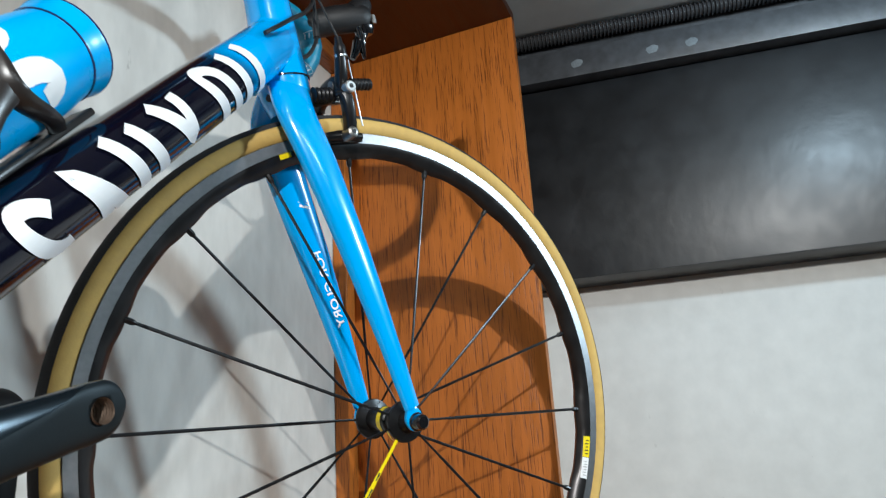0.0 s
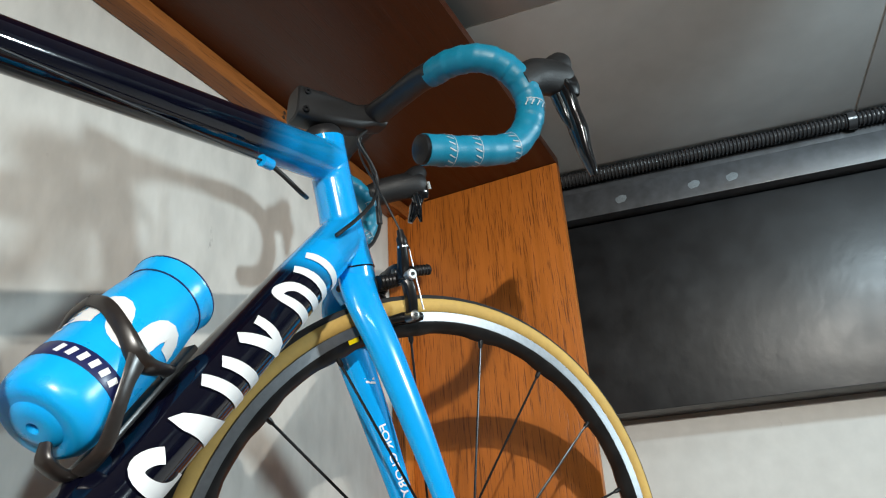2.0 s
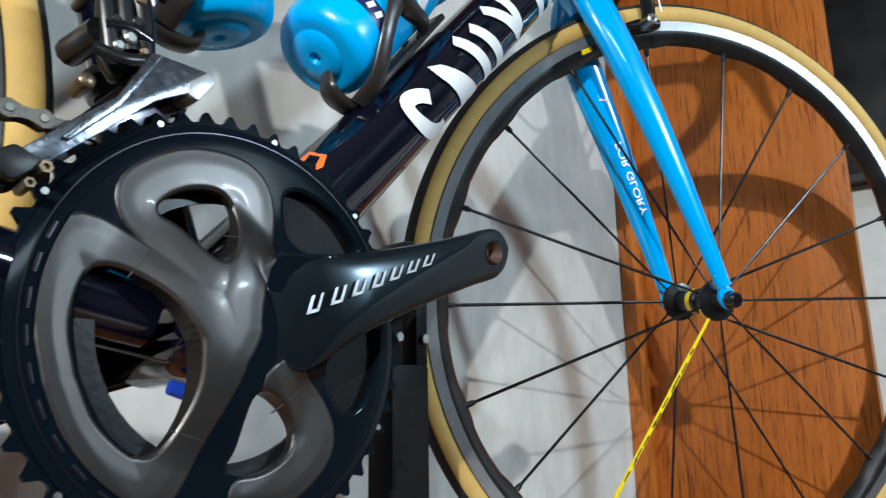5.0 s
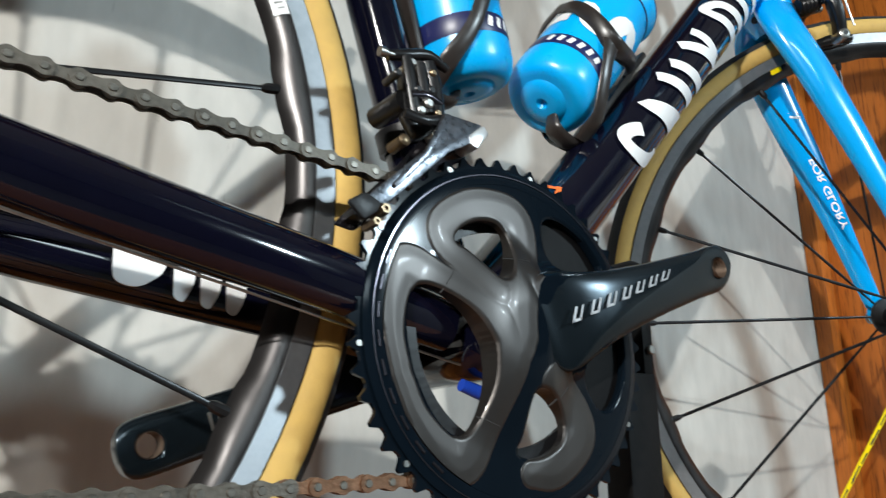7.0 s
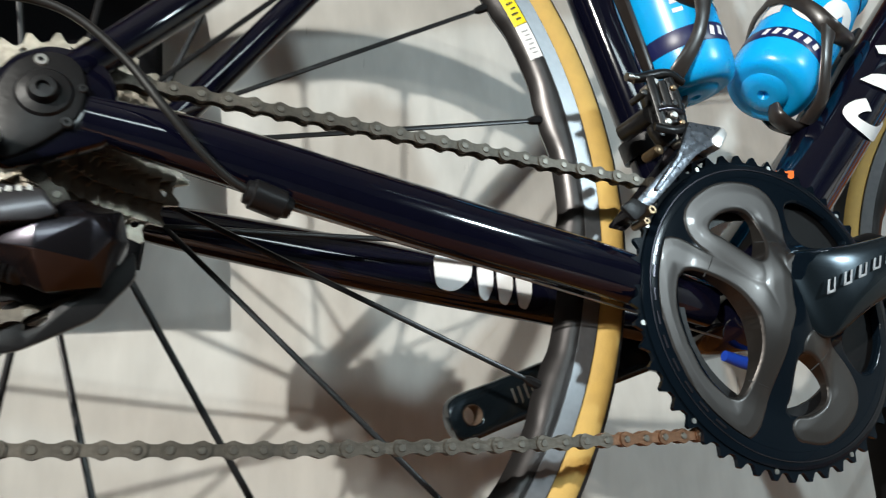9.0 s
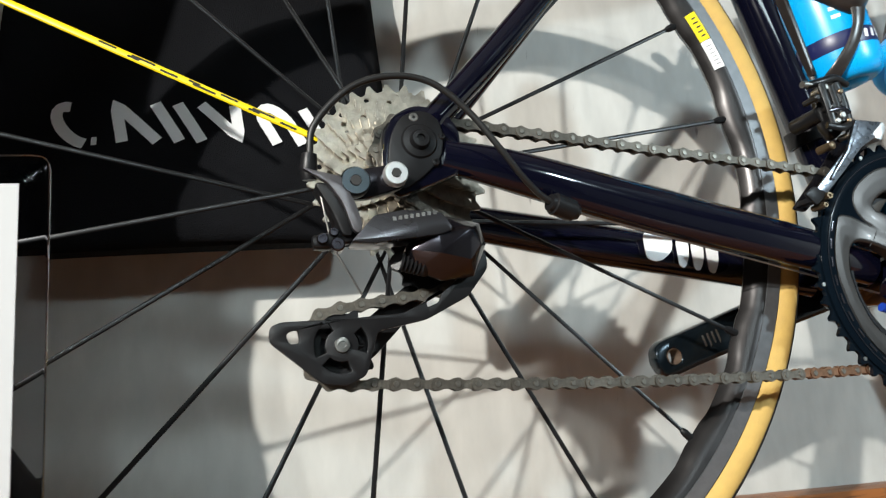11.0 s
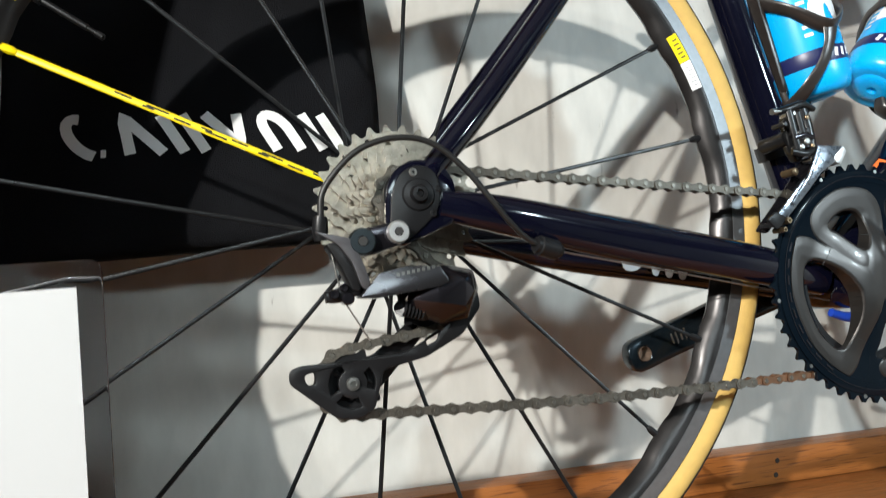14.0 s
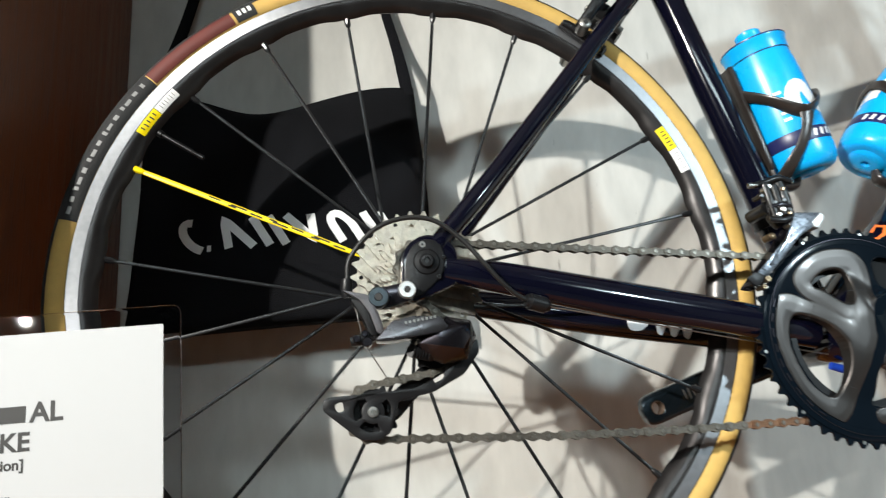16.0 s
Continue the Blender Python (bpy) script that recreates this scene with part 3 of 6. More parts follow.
part("cable_boss", tube([(0.664, -0.024, 0.7285), (0.678, -0.024, 0.7305)], 0.0062, 14), BLUE, frame_ob)

def along(a, b, radius, turn=0.0):
    """Placing on a tube's viewer side: u along it from a, v round it."""
    d = (b - a).normalized()
    n = Vector((0, -1, 0))
    o = d.cross(n).normalized()

    def place(u, v, h):
        q = v / radius + turn
        return a + d * u + (n * math.cos(q) + o * math.sin(q)) * (radius + h)
    return place


DT0, DT1 = BB.lerp(on_axis(0.42), 0.0), on_axis(0.42)
# maker's mark in six plain white shapes: an arc, chevrons, bars and an arch, leaning back round the tube
def leaning(points, u0, v0, lean):
    return [(u0 + a + lean * b, v0 + b) for a, b in points]


DOWN_MARK = [
    [leaning(arc2(0, 0, 0.0150, 0.0180, 330, 60, 20), 0.2240, 0.0070, 0.60)],
    [[(0.2840, 0.0340), (0.2570, -0.0130), (0.3000, 0.0320)]],
    [[(0.3000, -0.0190), (0.3290, 0.0320)], [(0.3270, -0.0170), (0.3560, 0.0330)]],
    [[(0.3590, -0.0205), (0.3960, 0.0230), (0.3890, -0.0200)]],
    [leaning([(-0.0125, 0.0540)] + arc2(0, 0.0130, 0.0125, 0.0130, 180, 360, 12) + [(0.0125, 0.0540)], 0.4400, -0.0230, 0.55)],
    [[(0.4810, -0.0270), (0.5020, 0.0290)], [(0.5120, -0.0280), (0.5290, 0.0290)]],
]
for shape in DOWN_MARK:
    part("mark", ribbon(shape, 0.0118, along(DT0 + Vector((0.0035, 0, 0.0055)), DT1, 0.0287, 0.0), 0.0008), WHITE, frame_ob, "white shape of the maker's mark")
part("sticker", ribbon([[(0.114, -0.006), (0.133, -0.006), (0.133, 0.004), (0.124, 0.007), (0.115, 0.004), (0.114, -0.005)]], 0.0045, along(DT0, DT1, 0.0287, -1.02), 0.0008), ORANGE, frame_ob, "small orange sticker")
# maker's sign on the far stay, four rounded tabs
for x0, wd in ((0.213, 0.027), (0.243, 0.012), (0.257, 0.012), (0.271, 0.012)):
    z = 0.2955 - (x0 - 0.213) * 0.17
    part("mark", plate(rounded([(x0, z + 0.0125), (x0 + wd, z + 0.0105), (x0 + wd - 0.001, z - 0.004), (x0 + wd * 0.5, z - 0.0135), (x0 + 0.001, z - 0.011)], 0.006), 0.0275, 0.0285), WHITE, frame_ob, "white shape of the maker's mark")


# ---- wheels ----
def wheel(name, centre, m, first, count, yellow, label, hubw, labels, near, far):
    c = Vector(centre)
    pitch = 360 / count

    def scallop(r, y, a):
        if r > 0.2925:
            return r
        k = (math.degrees(a) - first) / pitch
        k = abs(k - round(k)) * 2
        return r + 0.0024 * min(1, max(0, (k - 0.28) / 0.25)) ** 0.7

    rim = part(name, lathe([(0.3160, -0.0096), (0.3160, -0.0112), (0.3035, -0.0112), (0.2985, -0.0098), (0.2915, -0.0052), (0.2885, 0), (0.2915, 0.0052), (0.2985, 0.0098), (0.3035, 0.0112), (0.3160, 0.0112), (0.3160, 0.0096), (0.309, 0.0)], count * 12, c, closed=True, wave=scallop), RIM, bike, label, m)
    for s in (-1, 1):
        part("brake_track", lathe([(0.3042, 0.0112 * s), (0.3044, 0.0118 * s), (0.3154, 0.0118 * s), (0.3157, 0.0112 * s)], 120, c), ALU, rim, "bright machined brake track", m)
    prof = [(0.3252 + 0.0130 * math.cos(radians(a)), 0.0138 * math.sin(radians(a))) for a in range(-145, 146, 10)]
    part("tyre", lathe(prof, 120, c), TAN, rim, "tan sidewall tyre", m)
    prof = [(0.3255 + 0.0134 * math.cos(radians(a)), 0.0140 * math.sin(radians(a))) for a in range(-60, 61, 8)]
    part("tread", lathe(prof, 120, c), TREAD, rim, "black rubber tread", m)
    hw = hubw / 2
    fl = []
    for y in (near, far):
        fl += [(0.0125, y - 0.0050), (0.0170, y - 0.0036), (0.0214, y - 0.0024), (0.0222, y), (0.0214, y + 0.0024), (0.0170, y + 0.0036), (0.0125, y + 0.0050)]
    mid = (near + far) / 2
    fl[7:7] = [(0.0118, mid - 0.010), (0.0138, mid - 0.009), (0.0138, mid + 0.009), (0.0118, mid + 0.010)]
    hub = part("hub", lathe([(0, -hw), (0.008, -hw), (0.010, -hw + 0.004), (0.0120, min(near - 0.005, -hw + 0.008))] + fl + [(0.0120, hw - 0.008), (0.010, hw - 0.004), (0.008, hw), (0, hw)], 36, c), BLACK, rim, "black alloy hub", m)
    part("hub_band", lathe([(0.0142, mid - 0.004), (0.0142, mid + 0.004)], 30, c, arc=(100, 250)), YELLOW, hub, "yellow printed band", m)
    part("hub_band", lathe([(0.0241, near - 0.0016), (0.0241, near + 0.0016)], 12, c, arc=(205, 235)), YELLOW, hub, m=m)
    for i in range(count):
        a = radians(first + i * pitch)
        side = 1 if i % 2 else -1
        shift = radians(0 if name == "front_wheel" or side < 0 else (84 if i % 4 == 1 else -84))
        end = c + Vector((math.cos(a) * 0.2925, 0.001 * side, math.sin(a) * 0.2925))
        start = c + Vector((math.cos(a + shift) * 0.0205, near if side < 0 else far, math.sin(a + shift) * 0.0205))
        d = (end - start).normalized()
        ym = yellow is not None and i == yellow
        sp = part("spoke", tube([start, start.lerp(end, 0.12), start.lerp(end, 0.2), start.lerp(end, 0.93), end], [0.0013, 0.0013, 0.0017, 0.0017, 0.0013] if not ym else [0.0019, 0.0019, 0.0026, 0.0026, 0.0019], 8, flat=0.55), YELLOW if ym else BLACK, rim, "yellow bladed spoke" if ym else "", m)
        part("nipple", tube([end - d * 0.012, end - d * 0.0095, end - d * 0.0085, end + d * 0.001], [0.0018, 0.0029, 0.0031, 0.0033], 8), YELLOW if ym else BLACK, sp, m=m)
        if ym:
            for k in range(11):
                q0 = start.lerp(end, 0.14 + 0.052 * k + 0.006 * (k % 3)) + Vector((0, -0.0011, 0.0007 * (-1) ** k))
                part("dark_bar", tube([q0, q0 + d * (0.008 + 0.004 * (k % 3))], [0.0008, 0.0008], 6, flat=1.0), INK, sp, m=m)
    for a0, span, mt, r0, r1 in labels:
        label_ob = part("rim_label", lathe(([(0.2952, -0.0082)] if span > 3 else []) + [(0.2985, -0.0104), (r1, -0.0117)], 8, c, arc=(a0, a0 + span)), mt, rim, m=m)
        for k in range(0 if span < 3 else 6 if mt is WHITE else 5):
            at_a = a0 + span * (0.14 + (0.13 if mt is WHITE else 0.16) * k)
            part("letter_bar", lathe([(0.2978 - 0.0012 * (k % 2), -0.0104), (0.2990, -0.0109), (r0 + 0.0042, -0.0114)], 2, c, arc=(at_a, at_a + span * (0.03 if mt is WHITE else 0.05))), GREYD if mt is WHITE else INK, label_ob, m=m)
    return rim, hub


RLAB = [(25.6, 5.0, YELLOW, 0.2975, 0.3037), (20.5, 5.0, WHITE, 0.2975, 0.3037), (145.0, 5.3, YELLOW, 0.2975, 0.3037), (139.9, 5.0, WHITE, 0.2975, 0.3037)]
FLAB = [(-8.1, 5.0, YELLOW, 0.2975, 0.3037), (-13.2, 5.0, WHITE, 0.2975, 0.3037), (118.0, 2.6, YELLOW, 0.2975, 0.3037)]
rear, rear_hub = wheel("rear_wheel", HUB, None, 12.4, 20, 8, "black alloy rear wheel with a tan tyre", 0.126, RLAB, -0.0105, 0.038)
wheel("front_wheel", FRONT, STEER, 3.6, 18, 12, "black alloy front wheel with a tan tyre", 0.098, FLAB, -0.033, 0.033)
va = Vector((math.cos(radians(148.0)), 0, math.sin(radians(148.0))))
part("valve", tube([HUB + va * r for r in (0.290, 0.286, 0.2855, 0.252, 0.2515, 0.246, 0.2455, 0.240, 0.239)], [0.0038, 0.0038, 0.0023, 0.0023, 0.0017, 0.0017, 0.0024, 0.0024, 0.0013], 12), BLACK, rear, "slim dark tyre valve")
# printed band on the rear tyre
def side_band(a0, a1, r0, r1, mt, lift=0.0004):
    prof = []
    for r in [r0 + (r1 - r0) * i / 8 for i in range(9)]:
        k = max(-1, min(1, (r - 0.3252) / 0.0130))
        prof.append((r, -(0.0138 * math.sqrt(max(0, 1 - k * k)) + lift)))
    part("tyre_print", lathe(prof, 10, HUB, arc=(a0, a1)), mt, rear)


side_band(123, 141, 0.3180, 0.3325, RED)
side_band(118.5, 122.5, 0.3180, 0.3325, TREAD)
side_band(141.2, 169, 0.3165, 0.3340, TREAD)
for k in range(15):
    side_band(142.6 + k * 1.72, 143.2 + k * 1.72 + 0.35 * (k % 3), 0.3232 + 0.0005 * (k % 2), 0.3282 - 0.0007 * (k % 3), GREYP, 0.0009)
for k in range(3):
    side_band(119.2 + k, 119.8 + k, 0.3235, 0.3295, WHITE, 0.0009)

# ---- fork and front brake ----
crown = on_axis(0.362)
fork = part("fork", tube([on_axis(0.377), on_axis(0.366), on_axis(0.352), on_axis(0.338)], [0.028, 0.0275, 0.0255, 0.020], 28), BLUE, bike, "sky-blue gloss fork", STEER)
for s in (-1, 1):
    part("fork_leg", tube(smooth_path([on_axis(0.368) + Vector((0, 0.010 * s, 0)), (0.855, 0.031 * s, 0.640), (0.882, 0.0395 * s, 0.588), (0.925, 0.0445 * s, 0.505), (0.9675, 0.0485 * s, 0.417), (0.9985, 0.0515 * s, 0.350)], 6),
                          [0.0235, 0.0228, 0.0215, 0.0180, 0.0130, 0.0100], 22, flat=0.55), BLUE, fork, m=STEER)
    part("fork_tip", plate(rounded([(0.992, 0.352), (1.006, 0.350), (1.013, 0.338), (1.010, 0.326), (0.998, 0.326), (0.990, 0.336)], 0.005), s * 0.0495, s * 0.0545, bevel=0.001), BLUE, fork, m=STEER)
    part("skewer_nut", lathe([(0, s * 0.0665), (0.0058, s * 0.0665), (0.0078, s * 0.0648), (0.0084, s * 0.0565), (0.0096, s * 0.0555), (0.0096, s * 0.0545), (0, s * 0.0545)], 22, FRONT), GLOSSB, fork, m=STEER)
part("headset_seam", lathe([(0.0283, -0.0008), (0.0290, -0.0008), (0.0290, 0.0008), (0.0283, 0.0008)], 32, closed=True), NAVYM, fork, "thin dark seam", Matrix.Translation(on_axis(0.3765)) @ AXIS.to_track_quat("Y", "Z").to_matrix().to_4x4())
part("brake_hole", disc(0.0042, -0.0012, 0.001, (0, 0, 0), 16, 0.0003), SATIN, fork, m=STEER @ Matrix.Translation(on_axis(0.352) + Vector((-0.0245, -0.0125, -0.004))) @ pose(0, 0, 0, 0, 0, -62))
down = Vector((0.447, 0.045, -0.894)).normalized()
wide = Vector((0, -1, 0)).cross(down).normalized() * -1
FACE = Matrix((down, wide, down.cross(wide))).transposed().to_4x4()
lettering("FOR GLORY", 0.0128, fork, STEER @ Matrix.Translation((0.9235, 0.0330, 0.5170)) @ FACE, WHITE, 1.28)
for k in range(4):
    q = Vector((0.896 + 0.0022 * k, 0, 0.576 - 0.0048 * k))
    part("letter_bar", box(q.x - 0.0085, q.x + 0.004, 0.0300, 0.0315, q.z - 0.0014, q.z + 0.0014), WHITE, fork, m=STEER)


def calliper(name, m, label):
    """A dual-pivot rim brake, built with its bolt along x at the origin, arms hanging down over the wheel."""
    arm = part(name, bar_loft([((0.018, 0.006, 0.004), 0.0070, 0.0090), ((0.019, -0.014, 0.009), 0.0070, 0.0100), ((0.020, -0.030, 0.006), 0.0072, 0.0105), ((0.021, -0.038, -0.010), 0.0068, 0.0085), ((0.022, -0.036, -0.028), 0.0062, 0.0075), ((0.022, -0.030, -0.047), 0.0058, 0.0070)], 0.6, up=(0, 0.4, 1)), BLACK, bike, label, m)
    part("brake_arm", bar_loft([((0.027, -0.006, 0.004), 0.0060, 0.0085), ((0.027, 0.014, 0.010), 0.0060, 0.0095), ((0.026, 0.032, 0.004), 0.0060, 0.0095), ((0.025, 0.039, -0.012), 0.0060, 0.0080), ((0.024, 0.036, -0.030), 0.0058, 0.0070), ((0.024, 0.030, -0.047), 0.0055, 0.0065)], 0.6, up=(0, -0.4, 1)), BLACK, arm, m=m)
    part("brake_arm", bar_loft([((0.020, -0.034, 0.004), 0.0060, 0.0075), ((0.019, -0.042, 0.018), 0.0058, 0.0065), ((0.019, -0.047, 0.036), 0.0052, 0.0055)], 0.6, up=(0, 1, 0.3)), BLACK, arm, m=m)
    part("centre_bolt", tube([(-0.012, 0, 0), (0.034, 0, 0), (0.036, 0, 0)], [0.0045, 0.0045, 0.003], 14), STEEL, arm, m=m)
    part("pivot_bolt", tube([(0.012, -0.026, 0.008), (0.030, -0.026, 0.008), (0.0315, -0.026, 0.008)], [0.0055, 0.0055, 0.004], 14), STEEL, arm, m=m)
    part("anchor_bolt", tube([(0.022, -0.030, 0.000), (0.022, -0.0505, 0.000), (0.022, -0.052, 0.000)], [0.0058, 0.0064, 0.0050], 14), SILVER, arm, "silver cable anchor bolt", m)
    part("bolt_socket", tube([(0.022, -0.0515, 0.000), (0.022, -0.0524, 0.000)], 0.0026, 6), INK, arm, m=m)
    part("anchor_knob", tube([(0.026 + 0.0022 * k, -0.044, 0.004) for k in range(12)], [0.0060 if k % 2 else 0.0068 for k in range(12)], 14), SATIN, arm, "ribbed black release knob", m)
    part("spring", tube([(-0.008 + 0.0024 * k, -0.022, 0.000) for k in range(11)], [0.0072 if k % 2 else 0.0084 for k in range(11)], 14), SATIN, arm, m=m)
    part("spring_cover", bar_loft([((-0.012, -0.010, 0.000), 0.0085, 0.0085), ((0.004, -0.012, 0.000), 0.0090, 0.0090), ((0.016, -0.012, 0.002), 0.0085, 0.0085)], 0.7), SATIN, arm, m=m)
    part("adjuster", tube([(0.020, -0.046, 0.032), (0.020, -0.047, 0.035), (0.020, -0.047, 0.044), (0.020, -0.0475, 0.047), (0.020, -0.0475, 0.054)], [0.0045, 0.0064, 0.0064, 0.0045, 0.0036], 14), SATIN, arm, "black cable adjuster", m)
    part("adjuster_ring", tube([(0.020, -0.0465, 0.0325), (0.020, -0.0465, 0.0350)], 0.0067, 14), SILVER, arm, m=m)
    for s in (-1, 1):
        part("pad_holder", tube([(-0.010, s * 0.0205, -0.046), (0.016, s * 0.0205, -0.044), (0.042, s * 0.0205, -0.047)], [0.0042, 0.0058, 0.0040], 12, flat=0.8), BLACK, arm, "black brake pad holder", m)
        part("pad_bolt", tube([(0.021, s * 0.024, -0.046), (0.021, s * 0.040, -0.046), (0.021, s * 0.0412, -0.046)], [0.0066, 0.0060, 0.0044], 16), STEEL, arm, "steel pad bolt", m)
        part("bolt_socket", tube([(0.021, s * 0.0408, -0.046), (0.021, s * 0.0416, -0.046)], 0.0028, 6), INK, arm, m=m)
        part("brake_pad", box(-0.012, 0.044, min(s * 0.0128, s * 0.0185), max(s * 0.0128, s * 0.0185), -0.0515, -0.0415, 0.0012), RUBBER, arm, m=m)
    return arm


TILTF = Matrix.Translation(on_axis(0.357) + Vector((0.007, 0, 0))) @ Matrix.Rotation(radians(-17), 4, "Y")
calliper("front_brake", STEER @ TILTF @ Matrix.Translation((0.022, 0, 0)), "black dual-pivot front brake")
TILTR = Matrix.Translation((0.2265, 0, 0.6155)) @ Matrix.Rotation(radians(180), 4, "Z") @ Matrix.Rotation(radians(-39), 4, "Y")
calliper("rear_brake", TILTR, "black dual-pivot rear brake")

# ---- cockpit, in the fork's own coordinates ----
part("headset", lathe([(0, 0.0), (0.0245, 0.0), (0.0245, 0.004), (0.0215, 0.011), (0.0185, 0.014), (0, 0.014)], 30), MATT, bike, "black headset cover", STEER @ Matrix.Translation(on_axis(0.541)) @ AXIS.to_track_quat("Y", "Z").to_matrix().to_4x4())
cockpit = part("handlebar", tube(smooth_path([(0.862, 0.0, 0.889), (0.866, -0.055, 0.889), (0.869, -0.105, 0.889), (0.874, -0.135, 0.888)], 5), [0.0125, 0.0110, 0.0112, 0.0118], 20, flat=1.5, up=(1, 0, 0)), MATT, bike, "matt black handlebar and stem", STEER)
part("bar_top", tube(smooth_path([(0.862, 0.0, 0.889), (0.866, 0.055, 0.889), (0.869, 0.105, 0.889), (0.874, 0.135, 0.888)], 5), [0.0125, 0.0110, 0.0112, 0.0118], 20, flat=1.5, up=(1, 0, 0)), MATT, cockpit, m=STEER)
sx = on_axis(0.577)
stem = part("stem", bar_loft([((sx.x - 0.0330, 0, sx.z), 0.0175, 0.0195), ((sx.x - 0.0310, 0, sx.z), 0.0195, 0.0214), ((sx.x - 0.012, 0, sx.z), 0.0200, 0.0215), ((sx.x + 0.020, 0, sx.z + 0.002), 0.0190, 0.0190), ((sx.x + 0.048, 0, sx.z + 0.004), 0.0180, 0.0165), ((0.862, 0, 0.8885), 0.0185, 0.0150), ((0.879, 0, 0.889), 0.0150, 0.0120)], steps=1), MATT, cockpit, "matt black squared stem", m=STEER)
for z in (-0.012, 0.012):
    for y in (-0.0165,):
        b = part("clamp_bolt", disc(0.0042, -0.0022, 0.001, (0, 0, 0), 14, 0.0006, hole=0.0018), SATIN, stem, m=STEER @ Matrix.Translation((sx.x - 0.0225, y - 0.0036, sx.z + z)))
part("stem_cap", lathe([(0, 0.0205), (0.0165, 0.0205), (0.018, 0.0175), (0.018, 0.012)], 26), MATT, stem, m=STEER @ Matrix.Translation(sx) @ AXIS.to_track_quat("Y", "Z").to_matrix().to_4x4())
for s in (-1, 1):
    shape = [(0.8735, 0.131 * s, 0.888), (0.880, 0.165 * s, 0.887), (0.900, 0.194 * s, 0.884), (0.930, 0.2045 * s, 0.874), (0.953, 0.207 * s, 0.848), (0.9505, 0.2085 * s, 0.812), (0.925, 0.2095 * s, 0.778), (0.876, 0.210 * s, 0.7585), (0.824, 0.210 * s, 0.745)]
    reach = Vector((0.035, -0.035, 0.022)) if s > 0 else Vector((0, 0, 0))
    shape = [Vector(q) + reach * 0.3 * min(1, k / 4) for k, q in enumerate(shape)]
    path = smooth_path(shape[:8] if s > 0 else shape, 14)
    n = len(path)
    tape = part("bar_tape", tube(path, [0.0150 + 0.0010 * ((i * 0.149) % 1.0) ** 2 for i in range(n)], 22), TAPE, cockpit, "petrol-blue wrapped bar tape", STEER)
    part("end_plug", tube([path[-1], path[-1] + Vector((-0.004, 0, -0.001)), path[-1] + Vector((-0.0055, 0, -0.0014))], [0.0146, 0.0142, 0.0105], 20), SATIN, tape, "black bar end plug", STEER)
    for k, i0 in enumerate((int(n * 0.985) - 5, int(n * 0.87), int(n * 0.76), int(n * 0.55))):
        q, d = path[i0], (path[i0 + 1] - path[i0 - 1]).normalized()
        def wrap(u, v, h, q=q, d=d):
            return q + d * v + (Vector((0, -1, 0)) * math.cos(u / 0.018 - 0.4) + d.cross(Vector((0, -1, 0))) * math.sin(u / 0.018 - 0.4)) * 0.01625
        part("tape_print", ribbon([[(a * 0.0072, -0.0035), (a * 0.0072 + 0.0034, 0.0035)] for a in range(-3, 4)], 0.0014, wrap), GREYW, tape, m=STEER)
        part("tape_print", ribbon([[(-0.024, -0.0052), (0.024, -0.0052)]], 0.0008, wrap), GREYW, tape, m=STEER)
    grip = [Vector(q) + reach * f for q, f in (((0.940, 0.2075 * s, 0.860), 0.25), ((0.960, 0.2085 * s, 0.875), 0.5), ((0.980, 0.2095 * s, 0.881), 0.85), ((0.994, 0.210 * s, 0.884), 1), ((1.003, 0.210 * s, 0.888), 1), ((1.007, 0.210 * s, 0.890), 1))]
    hood = part("brake_hood", tube(smooth_path(grip, 6), [0.0172, 0.0205, 0.0212, 0.0215, 0.0185, 0.0120], 20, flat=0.85), RUBBER, cockpit, "black rubber brake hood", STEER)
    part("hood_horn", tube(smooth_path([(0.984, 0.210 * s, 0.886), (0.994, 0.210 * s, 0.900), (0.999, 0.210 * s, 0.911), (1.000, 0.210 * s, 0.918)], 5), [0.0180, 0.0165, 0.0125, 0.0050], 18, flat=0.85), RUBBER, hood, m=STEER @ Matrix.Translation(reach))
    part("lever_bracket", bar_loft([((0.992, 0.211 * s, 0.884), 0.0150, 0.0140), ((1.002, 0.212 * s, 0.872), 0.0150, 0.0120), ((1.006, 0.213 * s, 0.861), 0.0120, 0.0090)], up=(1, 0, 0)), GLOSSB, hood, m=STEER @ Matrix.Translation(reach))
    blade = [(0.996, 0.212 * s, 0.872), (1.004, 0.213 * s, 0.858), (1.010, 0.214 * s, 0.842), (1.016, 0.216 * s, 0.824), (1.022, 0.218 * s, 0.800), (1.029, 0.220 * s, 0.781), (1.032, 0.221 * s, 0.771)]
    if s > 0:
        blade = [(1.002 - (q[0] - 1.004) * 0.35, q[1], 0.872 + (q[2] - 0.872) * 0.50) for q in blade]
    lever = part("brake_lever", tube(smooth_path(blade, 6), [0.0100, 0.0092, 0.0088, 0.0096, 0.0072, 0.0052, 0.0038], 16, flat=1.3), GLOSSB, hood, "glossy black brake and shift lever", STEER @ Matrix.Translation(reach))
    part("shift_paddle", tube(smooth_path([(0.990, 0.208 * s, 0.866), (0.998, 0.209 * s, 0.850), (1.003, 0.211 * s, 0.836), (1.008, 0.213 * s, 0.824)], 5), [0.0060, 0.0055, 0.0040, 0.0020], 14, flat=1.3), GLOSSB, lever, m=STEER @ Matrix.Translation(reach))
    part("hood_badge", tube([(1.006, 0.1935 * s, 0.886), (1.010, 0.1935 * s, 0.874)], 0.0035, 8, flat=0.6), STEEL, hood, m=STEER @ Matrix.Translation(reach))
# cables
def local(p):
    return STEER @ Vector(p)


